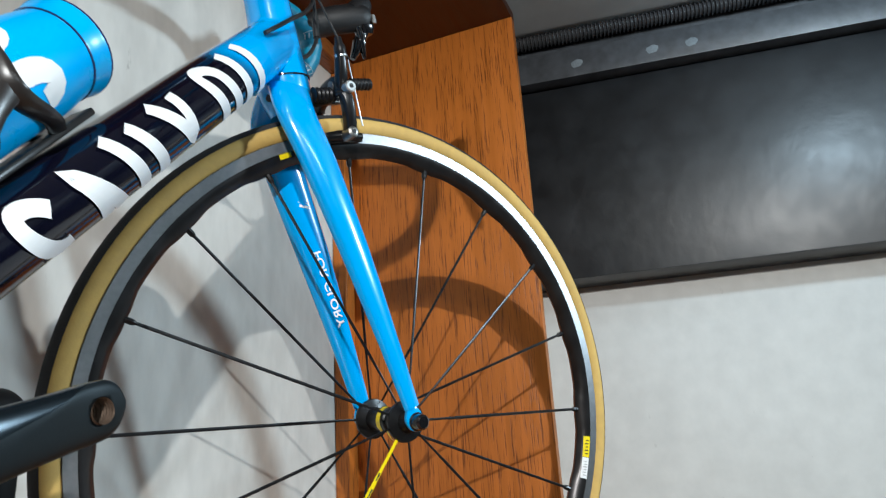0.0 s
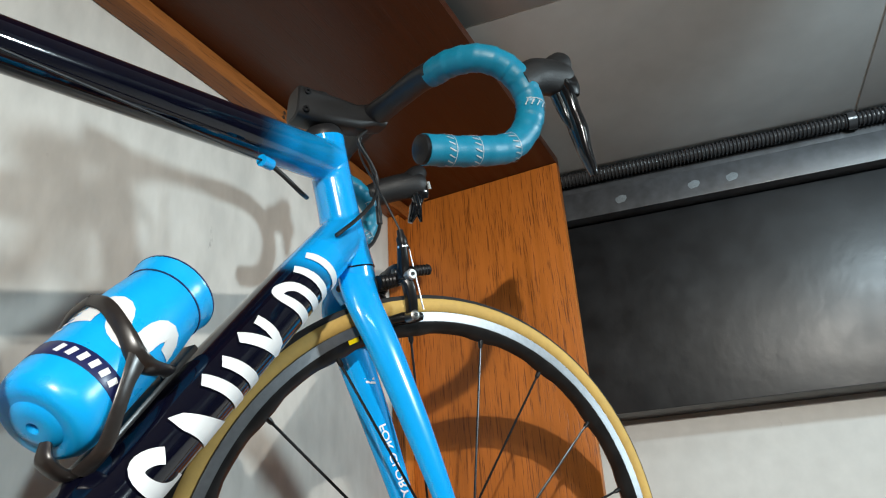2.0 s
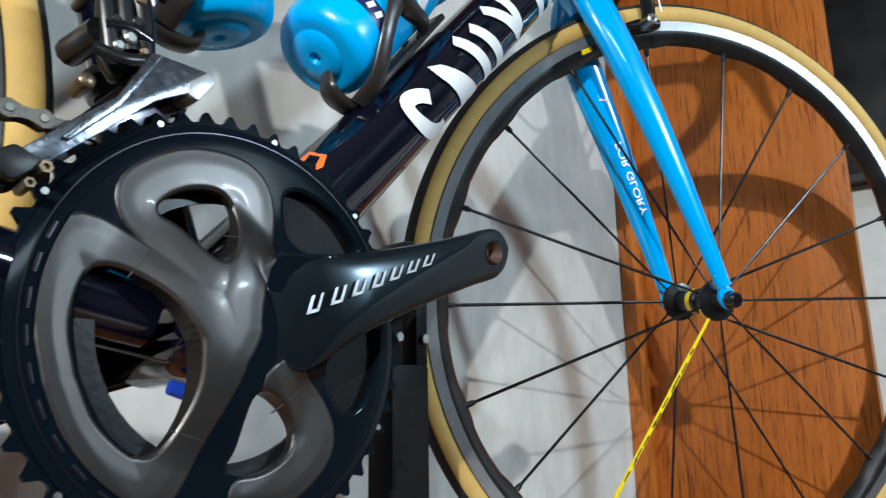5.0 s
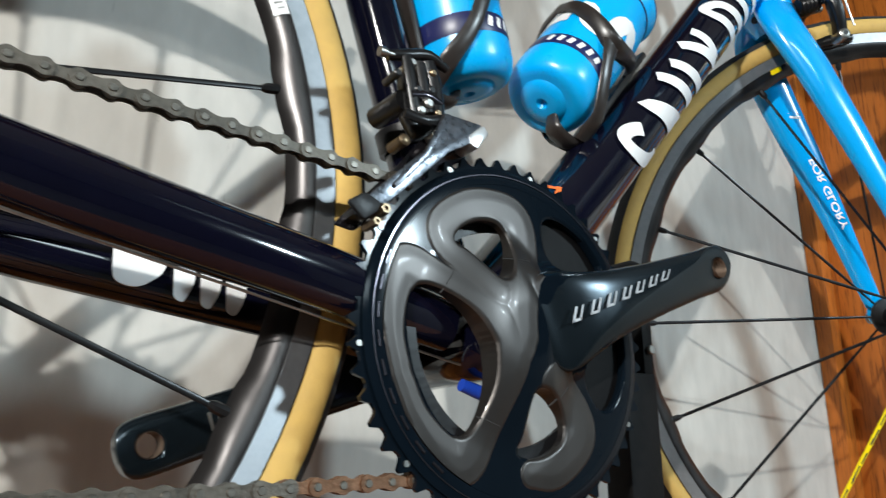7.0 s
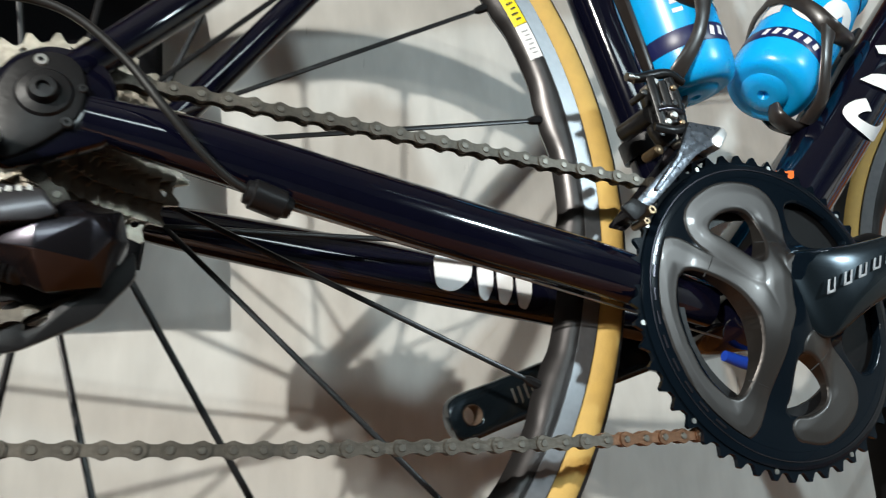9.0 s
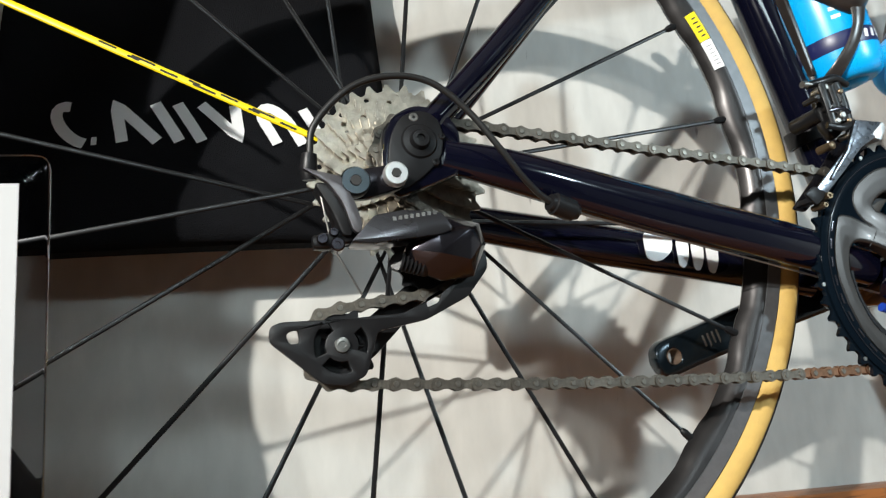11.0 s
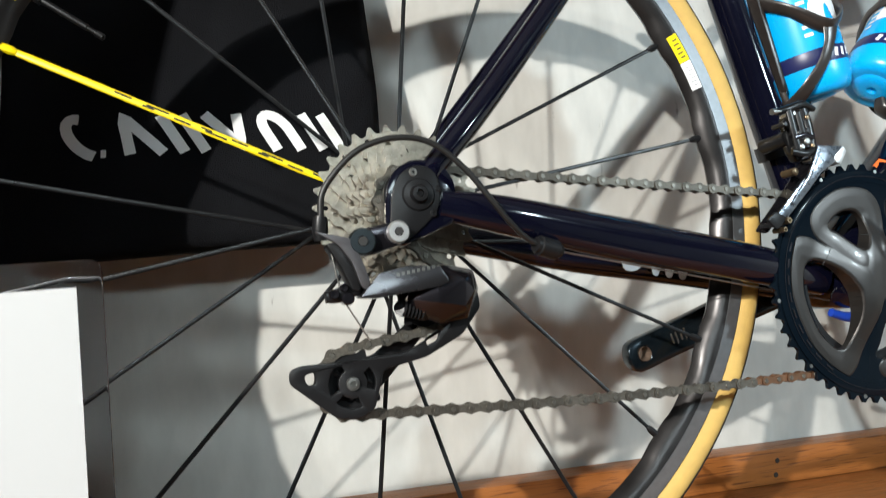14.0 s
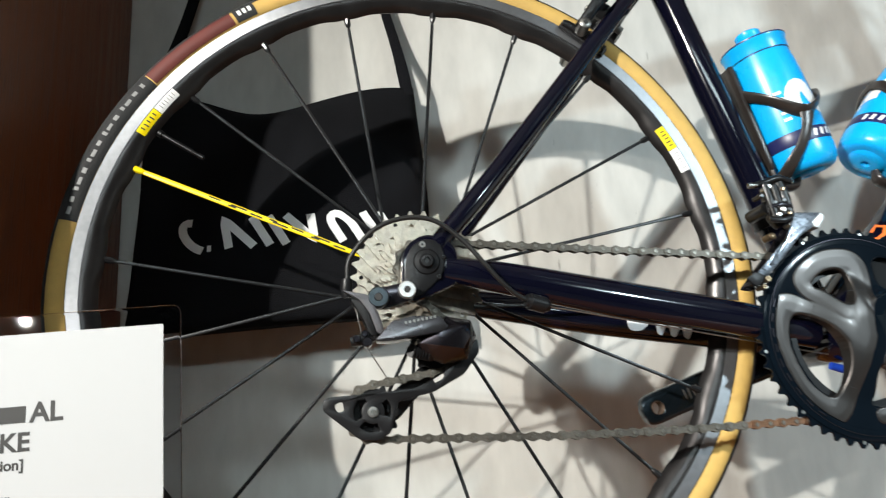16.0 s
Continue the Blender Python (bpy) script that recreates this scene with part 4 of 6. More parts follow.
for pts, r in (
    ([(0.846, -0.034, 0.866), (0.8330, -0.030, 0.8440), (0.8624, -0.030, 0.8242), (0.8739, -0.030, 0.8051), (0.8602, -0.030, 0.7709), (0.8158, -0.035, 0.7265), (0.7850, -0.026, 0.6950)], 0.0023),
    ([(0.872, -0.010, 0.870), (0.880, -0.020, 0.8300), (0.8888, -0.020, 0.7933), (0.8905, -0.020, 0.7557), (0.8745, -0.020, 0.7256), (0.8540, -0.020, 0.7062)], 0.0023),
    ([(0.8890, -0.020, 0.7800), (0.8897, -0.020, 0.7715), (0.8905, -0.020, 0.7560)], 0.0038),
    ([(0.842, -0.030, 0.862), (0.8460, -0.024, 0.8320), (0.8480, -0.050, 0.7677), (0.8700, -0.0700, 0.6980)], 0.0013),
    ([(0.678, -0.024, 0.7305), (0.694, -0.028, 0.7235), (0.716, -0.030, 0.7160), (0.738, -0.022, 0.7220)], 0.0025),
    ([(-0.066, -0.083, 0.318), (-0.063, -0.085, 0.338), (-0.043, -0.087, 0.361), (-0.018, -0.087, 0.371), (0.008, -0.086, 0.369), (0.032, -0.084, 0.352), (0.050, -0.083, 0.331), (0.064, -0.079, 0.3160), (0.078, -0.0735, 0.3050), (0.090, -0.0694, 0.2993)], 0.0021),
):
    part("cable", tube(smooth_path(pts, 8), r, 10), CABLE, bike)
for a, b in (((0.107, -0.0655, 0.2950), (0.390, -0.022, 0.247)),):
    part("inner_wire", tube([a, b], 0.0007, 6), STEEL, bike)
part("top_tube_cable", tube([(0.30, -0.024, 0.6580), (0.664, -0.024, 0.7285)], 0.0012, 8), CABLE, bike)
w0, w1 = local((0.902, -0.0465, 0.708)), local((0.926, -0.044, 0.640))
part("inner_wire", tube([w0, w1], 0.0009, 6), SILVER, bike)

# ---- cranks ----
TH = math.degrees(0.3234)


def polar(r, a):
    return (BB.x + r * math.cos(radians(a)), BB.z + r * math.sin(radians(a)))


def sprocket(cx, cz, teeth, pitch_r, tip, root):
    out = []
    for k in range(teeth):
        a = math.tau * k / teeth
        w = math.tau / teeth
        for f, r in ((-0.44, root), (-0.33, root + (tip - root) * 0.10), (-0.23, root + (tip - root) * 0.45), (-0.10, tip), (0.05, tip), (0.19, root + (tip - root) * 0.5), (0.30, root + (tip - root) * 0.12)):
            out.append((cx + r * math.cos(a + f * w), cz + r * math.sin(a + f * w)))
    return out


def ring_hole(cx, cz, r, n=48):
    return [(cx + r * math.cos(math.tau * k / n), cz + r * math.sin(math.tau * k / n)) for k in range(n)]


crank = part("crankset", plate(sprocket(BB.x, BB.z, 50, 0.1011, 0.1037, 0.0985), -0.0485, -0.0455, [ring_hole(BB.x, BB.z, 0.0885)]), RINGM, bike, "large black toothed chainring")
part("chainring_face", lathe([(0.0970, -0.0488), (0.0968, -0.0500), (0.0935, -0.0512), (0.0900, -0.0516), (0.0868, -0.0516), (0.0860, -0.0505), (0.0860, -0.0460), (0.0960, -0.0460)], 96, BB, closed=True), RINGM, crank, "glossy black raised chainring face")
part("chainring_groove", lathe([(0.0925, -0.0519), (0.0918, -0.0519)], 96, BB), MECH, crank)
part("inner_chainring", plate(sprocket(BB.x, BB.z, 36, 0.0729, 0.0760, 0.0697), -0.0415, -0.0392, [ring_hole(BB.x, BB.z, 0.0610)]), SATIN, crank, "black inner chainring")
for k in (1, -1):
    part("chainring_web", plate([polar(0.0495, TH + k * 10), polar(0.0880, TH + k * 8)] + [polar(0.0880, TH + k * (8 + 7 * i)) for i in range(1, 7)] + [polar(0.0740, TH + k * 52), polar(0.0560, TH + k * 48), polar(0.0495, TH + k * 34)], -0.0445, -0.0425), STANDM, crank)
for k in range(10):
    q = polar(0.0985, 7 + k * 36)
    part("shift_pin", tube([(q[0], -0.0492, q[1]), (q[0], -0.0478, q[1])], 0.0016, 10), STEEL, crank)


E_ARM = Vector((math.cos(radians(TH)), 0, math.sin(radians(TH))))
O_ARM = Vector((-E_ARM.z, 0, E_ARM.x))


def polygon_distance(u, v, poly):
    """Signed distance to a closed outline, negative inside."""
    best, inside = np.full(u.shape, 1e9), np.zeros(u.shape, bool)
    for (ax, ay), (bx, by) in zip(poly, poly[1:] + poly[:1]):
        dx, dy = bx - ax, by - ay
        t = np.clip(((u - ax) * dx + (v - ay) * dy) / (dx * dx + dy * dy), 0, 1)
        best = np.minimum(best, np.hypot(u - ax - t * dx, v - ay - t * dy))
        if dy:
            inside ^= ((ay > v) != (by > v)) & (u < ax + (v - ay) * dx / dy)
    return np.where(inside, -best, best)


def limb_distance(u, v, limb):
    """Signed distance to a limb of changing thickness: (u, v, radius) along it."""
    best = np.full(u.shape, 1e9)
    for (ax, ay, ar), (bx, by, br) in zip(limb, limb[1:]):
        dx, dy = bx - ax, by - ay
        t = np.clip(((u - ax) * dx + (v - ay) * dy) / (dx * dx + dy * dy), 0, 1)
        best = np.minimum(best, np.hypot(u - ax - t * dx, v - ay - t * dy) - ar - (br - ar) * t)
    return best


SPIDER_HOLES = [[(-0.0270, -0.010), (-0.0270, 0.0), (-0.0315, 0.0180), (-0.0430, 0.0320), (-0.0545, 0.0390), (-0.0615, 0.0340), (-0.0680, 0.0205), (-0.0705, 0.0), (-0.0705, -0.010)],
           [(-0.0250, 0.0590), (-0.0105, 0.0650), (0.0060, 0.0630), (0.0112, 0.0545), (0.0080, 0.0430), (0.0012, 0.0338), (-0.0050, 0.0318), (-0.0118, 0.0430), (-0.0175, 0.0535)],
           [(0.0465, 0.0575), (0.0570, 0.0565), (0.0700, 0.0455), (0.0830, 0.0280), (0.0790, 0.0215), (0.0420, 0.0240), (0.0400, 0.0370), (0.0430, 0.0500)]]


def round_off(poly, turns=2):
    """A closed outline with its corners cut again and again."""
    for _ in range(turns):
        poly = [(p[0] + (q[0] - p[0]) * f, p[1] + (q[1] - p[1]) * f) for p, q in zip(poly, poly[1:] + poly[:1]) for f in (0.25, 0.75)]
    return poly


SPIDER_HOLES = [round_off(hole) for hole in SPIDER_HOLES]
SPIDER_LIMBS = [[(0.0100, 0.0335, 0.0130), (0.0228, 0.0510, 0.0120), (0.0205, 0.0655, 0.0128), (-0.0026, 0.0735, 0.0120), (-0.0262, 0.0690, 0.0110), (-0.0315, 0.0600, 0.0100), (-0.0230, 0.0449, 0.0100), (-0.0130, 0.0254, 0.0115)],
         [(-0.0800, 0.0000, 0.0058), (-0.0775, 0.0220, 0.0062), (-0.0690, 0.0430, 0.0095), (-0.0585, 0.0505, 0.0120), (-0.0410, 0.0340, 0.0125), (-0.0210, 0.0110, 0.0140), (-0.0160, 0.0, 0.0140)],
         [(0.0090, 0.0330, 0.0120), (-0.0025, 0.0120, 0.0120), (-0.0060, 0.0, 0.0110)]]
SMOOTH_LIMBS = [[tuple(q) for q in smooth_path(limb, 5)] for limb in SPIDER_LIMBS]
LOWER_LIMBS = [[tuple(q) for q in smooth_path(limb, 5)] for limb in (SPIDER_LIMBS[0][:4] + [(-0.0200, 0.0715, 0.0075)], SPIDER_LIMBS[1], [(-0.0060, 0.0, 0.0110), (-0.0120, 0.0070, 0.0100), (-0.0210, 0.0110, 0.0100)])]


def ease(x):
    x = np.clip(x, 0, 1)
    return x * x * (3 - 2 * x)


def opening(u, v):
    return np.minimum.reduce([polygon_distance(u, np.abs(v), w) for w in SPIDER_HOLES]) - 0.0018


def limbs(u, v):
    upper, lower = (np.minimum.reduce([limb_distance(u, np.abs(v), w) for w in side]) for side in (SMOOTH_LIMBS, LOWER_LIMBS))
    return np.where(v > 0, upper, lower)


def spider_face(u, v):
    """How far the spider's front stands out towards the viewer."""
    rise = 0.0515 + 0.0105 * ease((0.070 - 0.026 * ease((u - 0.005) / 0.03) - np.hypot(u, v)) / 0.056)
    rise = rise + 0.0006 * ease(-limbs(u, v) / 0.0010) + 0.0006 * ease(-limbs(u, v) / 0.009)
    # the crank arm's root runs out into the face in a hollow fillet
    stations = [0.004, 0.013, 0.020, 0.030, 0.045, 0.066]
    crest = np.interp(u, stations, [0.0605, 0.0612, 0.0630, 0.0660, 0.0690, 0.0715])
    beside = np.maximum(0, np.abs(v) - 0.92 * np.interp(u, stations, [0.010, 0.024, 0.0285, 0.0275, 0.0238, 0.0200]))
    rise = rise + np.maximum(0, crest - rise) * np.exp(-beside / 0.0065) * ease((u + 0.010) / 0.022) * ease((0.078 - u) / 0.024)
    edge = np.clip(opening(u, v) / 0.0020, 0, 1)
    return rise - 0.0012 * (1 - edge) ** 2


def sheet(name, distance, label, material, cell=0.0007, back=0.0470):
    """A sculpted plate: the inside of a signed distance, with a rim down to its back."""
    n = int(0.176 / cell)
    g = (np.arange(n + 1) - n / 2) * cell
    u, v = np.meshgrid(g, g, indexing="ij")
    cu, cv = (u[:-1, :-1] + u[1:, 1:]) / 2, (v[:-1, :-1] + v[1:, 1:]) / 2
    keep = distance(cu, cv) < 0
    pad = np.pad(keep, 1)
    full = pad[:-1, :-1] & pad[1:, :-1] & pad[:-1, 1:] & pad[1:, 1:]
    used = pad[:-1, :-1] | pad[1:, :-1] | pad[:-1, 1:] | pad[1:, 1:]
    rim = used & ~full
    for _ in range(3):
        d = distance(u, v)
        gu, gv = (distance(u + 1e-4, v) - d) / 1e-4, (distance(u, v + 1e-4) - d) / 1e-4
        k = np.clip(d / np.maximum(0.2, gu * gu + gv * gv), -cell, cell)
        u, v = np.where(rim, u - gu * k, u), np.where(rim, v - gv * k, v)
    h = spider_face(u, v)
    ids = -np.ones(u.shape, int)
    ids[used] = np.arange(used.sum())
    a, b = u[used], v[used]
    front = np.stack([BB.x + E_ARM.x * a + O_ARM.x * b, -h[used], BB.z + E_ARM.z * a + O_ARM.z * b], 1)
    i, j = np.nonzero(keep)
    quads = np.stack([ids[i, j], ids[i + 1, j], ids[i + 1, j + 1], ids[i, j + 1]], 1)
    e = np.concatenate([quads[:, [k, (k + 1) % 4]] for k in range(4)])
    pairs, index, times = np.unique(np.sort(e, 1), axis=0, return_index=True, return_counts=True)
    border = e[index[times == 1]]
    rear = front.copy()
    rear[:, 1] = -back
    count_front = len(front)
    walls = np.stack([border[:, 1], border[:, 0], border[:, 0] + count_front, border[:, 1] + count_front], 1)
    me = bpy.data.meshes.new(name)
    me.from_pydata(np.concatenate([front, rear]).tolist(), [], np.concatenate([quads, walls]).tolist())
    bm = bmesh.new()
    bm.from_mesh(me)
    bpy.data.meshes.remove(me)
    loose = [q for q in bm.verts if not q.link_faces]
    bmesh.ops.delete(bm, geom=loose, context="VERTS")
    return part(name, bm, material, crank, label)


sheet("spider", lambda u, v: np.maximum(np.maximum(np.hypot(u, v) - 0.0866, -opening(u, v)), -limbs(u, v)), "glossy black hollow chainring spider", RINGM)
sheet("spider_arm", lambda u, v: np.maximum(np.maximum(np.hypot(u, v) - 0.0862, -opening(u, v)), limbs(u, v)), "satin warm grey chainring arms", BRONZE)
for k in (1, -1):
    for (u0, v0), (u1, v1) in (((0.0010, 0.0420), (0.0205, 0.0370)), ((-0.0455, 0.0325), (-0.0325, 0.0425))):
        line = [(u0 + (u1 - u0) * q / 6, k * (v0 + (v1 - v0) * q / 6)) for q in range(7)]
        part("seam", tube([BB + E_ARM * a + O_ARM * b + Vector((0, -float(spider_face(np.array(a), np.array(b))) + 0.0001, 0)) for a, b in line], 0.00035, 6), INK, crank)


def crank_arm(name, a, rows, back, label, crease=(0.0, 0.0)):
    """A crank arm lofted along its length: rows of (distance, half width, outer face).

    A crease crosses the outer face from one edge to the other; the flank below it is satin."""
    s = 1 if back > 0 else -1
    e = Vector((math.cos(radians(a)), 0, math.sin(radians(a))))
    o = Vector((-e.z, 0, e.x))
    tip = BB + e * 0.1725
    bm = bmesh.new()
    rings = []
    dense = smooth_path([(u, w, f) for u, w, f in rows], 5)
    for u, w, f in dense:
        ring = []
        line = 0.0
        if crease[1]:
            line = w * float(np.interp(u, [crease[0], crease[0] + 0.02, crease[1] - 0.02, crease[1]], [-0.95, -0.62, 0.52, 0.95]))
        turn = math.acos(math.copysign((line / w) ** 2, line))
        angles = [turn * k / 12 for k in range(12)] + [turn + (math.pi - turn) * k / 12 for k in range(12)] + [math.pi + math.pi * k / 12 for k in range(12)]
        for q in angles:
            c, n = math.cos(q), math.sin(q)
            v = w * math.copysign(abs(c) ** 0.5, c)
            mid, half = (back + f) / 2, (f - back) / 2
            crown = half * math.copysign(abs(n) ** 0.42, n)
            if n > 1e-6:
                crown *= 1 - 0.10 * max(0, -c) - 0.04 * abs(c)
                if crease[1]:
                    crown -= math.copysign(min(abs(crown), 0.16 * max(0.0, line - v) + 0.05 * max(0.0, v - line)), crown)
            ring.append(bm.verts.new(BB + e * u + o * v + Vector((0, mid + crown, 0))))
        rings.append(ring)
    for p, q in zip(rings, rings[1:]):
        for k in range(36):
            face = bm.faces.new((p[k], p[(k + 1) % 36], q[(k + 1) % 36], q[k]))
            face.material_index = int(bool(crease[1]) and 12 <= k < 26)
    bm.faces.new(rings[0])
    bm.faces.new(rings[-1])
    arm = part(name, bm, GUN, crank, label)
    arm.data.materials.append(FLANK)
    out = rows[-4][2]
    # the pedal eye is bored through
    bore = part("bore", tube([tip + Vector((0, back * 0.5, 0)), tip + Vector((0, out * 1.4, 0))], 0.0072, 28), GUN, crank)
    cutting = arm.modifiers.new("bore", "BOOLEAN")
    cutting.operation, cutting.solver, cutting.object = "DIFFERENCE", "EXACT", bore
    bpy.context.view_layer.update()
    me = bpy.data.meshes.new_from_object(arm.evaluated_get(bpy.context.evaluated_depsgraph_get()))
    arm.modifiers.clear()
    arm.data = me
    bpy.data.objects.remove(bore)
    steps = 9
    wall = []
    for k in range(steps + 1):
        y = out + s * (-0.0012) + (back - out + s * 0.0016) * k / steps
        wall += [(0.0070, y), (0.0066, y + (back - out) * 0.45 / steps)]
    part("pedal_eye", lathe(wall, 28, tip), PLASTER_DULL, arm, "threaded bare metal pedal eye")
    return arm, e


arm_r, er = crank_arm("crank_arm", TH, [(0.0090, 0.0140, -0.0612), (0.0130, 0.0240, -0.0630), (0.0200, 0.0285, -0.0650), (0.030, 0.0275, -0.0685), (0.045, 0.0238, -0.0722), (0.066, 0.0200, -0.0750), (0.105, 0.0172, -0.0765), (0.150, 0.0158, -0.0765), (0.170, 0.0160, -0.0765), (0.181, 0.0150, -0.0762), (0.1865, 0.0110, -0.0757), (0.1885, 0.0050, -0.0750)], -0.0570, "glossy dark grey hollow crank arm", (0.022, 0.166))
arm_l, el = crank_arm("crank_arm", TH + 180, [(-0.022, 0.010, 0.066), (-0.014, 0.0175, 0.067), (0.0, 0.0190, 0.068), (0.040, 0.0175, 0.069), (0.100, 0.0165, 0.069), (0.150, 0.0158, 0.069), (0.170, 0.0160, 0.069), (0.181, 0.0150, 0.0685), (0.1865, 0.0110, 0.068), (0.1885, 0.0050, 0.067)], 0.0525, "black crank arm without pedal")
for k in range(7):
    u0 = 0.0310 + 0.0130 * k
    rise = 0.0010 + 0.0009 * k
    face = float(np.interp(u0, [0.011, 0.026, 0.044, 0.066, 0.105, 0.15], [0.0652, 0.0684, 0.0722, 0.0750, 0.0765, 0.0765]))
    c = BB + er * u0 + Vector((0, -face - 0.0008, 0)) + Vector((-er.z, 0, er.x)) * rise
    o = Vector((-er.z, 0, er.x))
    tall = 0.0040 - 0.0002 * k
    bm = bmesh.new()
    for a, b in ((-0.0032, 0.0013), (0.0026, 0.0012)) if k % 2 else ((-0.0032, 0.0014), (0.0026, 0.0010)):
        bm.faces.new([bm.verts.new(c + er * (a + p * b + q * 0.0030) + o * q * tall) for p, q in ((-0.8, -1), (0.8, -1), (0.8, 1), (-0.8, 1))])
    bm.faces.new([bm.verts.new(c + er * (a + q * 0.0030) + o * q * tall) for a, q in ((-0.0040, -1), (0.0030, -1), (0.0030, -0.62), (-0.0040, -0.62))])
    part("letter_bar", bm, SILVERP, arm_r)
for k in range(4):
    c = BB + el * (0.140 - 0.005 * k) + Vector((0, 0.0519, 0))
    o = Vector((-el.z, 0, el.x))
    bm = bmesh.new()
    bm.faces.new([bm.verts.new(c + el * u + o * v) for u, v in ((-0.001, -0.007), (0.001, -0.007), (0.001, 0.003 + 0.002 * (k % 2)), (-0.001, 0.003))])
    part("letter_bar", bm, STEEL, arm_l)
for k in range(9):
    q = polar(0.0893, TH + 138 + k * 9)
    part("letter_bar", tube([(q[0], -0.0519, q[1]), polar(0.0893, TH + 143 + k * 9)[:1] + (-0.0519,) + polar(0.0893, TH + 143 + k * 9)[1:]], 0.0009, 6, flat=0.3), MECH, crank)
part("preload_cap", lathe([(0, 0.066), (0.012, 0.066), (0.0135, 0.063), (0.0135, 0.058)], 22, BB), SATIN, arm_l)
part("cable_guide", tube(smooth_path([(0.392, -0.020, 0.236), (0.412, -0.020, 0.231), (0.432, -0.016, 0.236)], 4), [0.0036, 0.0046, 0.0036], 12), BLUEP, frame_ob, "blue plastic cable guide under the bottom bracket")

# ---- cassette and chain ----
cass = None
COGS = [(30, 0.0610), (27, 0.0547), (24, 0.0487), (21, 0.0426), (19, 0.0386), (17, 0.0346), (15, 0.0306), (14, 0.0285), (13, 0.0265), (12, 0.0245), (11, 0.0225)]
for k, (n, r) in enumerate(COGS):
    y = -0.0175 - 0.00365 * k
    inner = max(0.0165, r - 0.016)
    ob = part("cassette" if cass is None else "sprocket", plate(sprocket(0, HUB.z, n, r, r + 0.0026, r - 0.0034), y - 0.0009, y + 0.0009, [ring_hole(0, HUB.z, inner, 28)] + ([ring_hole((r - 0.0070) * math.cos(math.tau * (j + 0.3 * k) / 16), HUB.z + (r - 0.0070) * math.sin(math.tau * (j + 0.3 * k) / 16), 0.0021, 8) for j in range(16)] if r > 0.030 else [])), CASS, cass or rear, "nickel-plated sprocket cluster" if cass is None else "")
    cass = cass or ob
part("lockring", disc(0.0175, -0.0565, -0.054, HUB, 30, hole=0.008), STEEL, cass)
part("freehub", disc(0.0165, -0.054, -0.012, HUB, 30), STEEL, cass)
for s in (-1, 1):
    part("axle_nut", lathe([(0, s * 0.0765), (0.0024, s * 0.0765), (0.0026, s * 0.0788), (0.0052, s * 0.0786), (0.0060, s * 0.0772), (0.0066, s * 0.0750), (0.0105, s * 0.0742), (0.0118, s * 0.0725), (0, s * 0.0710)], 26, HUB + Vector((0.002, 0, 0))), SATIN, rear_hub)
part("hub_end", disc(0.021, -0.0685, -0.060, HUB, 30, 0.001, hole=0.009), BLACK, rear_hub)
part("axle_socket", disc(0.0024, -0.0770, -0.0763, HUB + Vector((0.002, 0, 0)), 6, 0.0003), BLACK, rear_hub)
for dx, dz, r, mt in ((-0.001, 0.0155, 0.0030, STEEL), (0.0165, 0.004, 0.0022, BLACK), (0.012, -0.013, 0.0026, BLACK)):
    part("dropout_screw", disc(r, -0.0735, -0.070, HUB + Vector((dx, 0, dz)), 12, 0.0005, hole=r * 0.4), mt, rear_hub)

RING_C, PUL_UP, PUL_LOW = Vector((BB.x, -0.0403, BB.z)), Vector((0.008, -0.054, 0.266)), Vector((-0.047, -0.0545, 0.2125))
PR = 0.0222


def tangent(c0, r0, c1, r1, side0, side1):
    """Outer (side0 == side1) or crossed tangent points of two circles in x-z, side +1 on the left of the way."""
    d = Vector((c1.x - c0.x, c1.z - c0.z))
    L = d.length
    u = d / L
    n = Vector((-u.y, u.x))
    k = (side0 * r0 - side1 * r1) / L
    s = math.sqrt(max(0, 1 - k * k))
    m = n * s + u * k
    a = (c0.x + m.x * r0 * side0, c0.z + m.y * r0 * side0)
    b = (c1.x + m.x * r1 * side1, c1.z + m.y * r1 * side1)
    return a, b


def arc_points(c, r, p, q, ccw, n=10):
    a0, a1 = math.atan2(p[1] - c.z, p[0] - c.x), math.atan2(q[1] - c.z, q[0] - c.x)
    if ccw:
        while a1 < a0:
            a1 += math.tau
    else:
        while a1 > a0:
            a1 -= math.tau
    return [(c.x + r * math.cos(a0 + (a1 - a0) * i / n), c.z + r * math.sin(a0 + (a1 - a0) * i / n)) for i in range(n + 1)]


COG = Vector((0, -0.054, HUB.z))
R1, R0 = 0.0733, 0.0228
t1 = tangent(COG, R0, RING_C, R1, 1, 1)
t2 = tangent(RING_C, R1, PUL_LOW, PR, 1, 1)
t3 = tangent(PUL_LOW, PR, PUL_UP, PR, 1, -1)
t4 = tangent(PUL_UP, PR, COG, R0, -1, 1)
flat_path = [t1[0]] + arc_points(RING_C, R1, t1[1], t2[0], False, 24) + arc_points(PUL_LOW, PR, t2[1], t3[0], False, 12) + arc_points(PUL_UP, PR, t3[1], t4[0], True, 12) + arc_points(COG, R0, t4[1], t1[0], False, 10)


def chain_y(x):
    k = max(0, min(1, x / 0.36))
    return COG.y + (RING_C.y - COG.y) * k


pts = [Vector((x, chain_y(x), z)) for x, z in flat_path]
pts.append(pts[0])
lens = [0]
for a, b in zip(pts, pts[1:]):
    lens.append(lens[-1] + (b - a).length)
count = int(round(lens[-1] / 0.0127 / 2)) * 2
step = lens[-1] / count


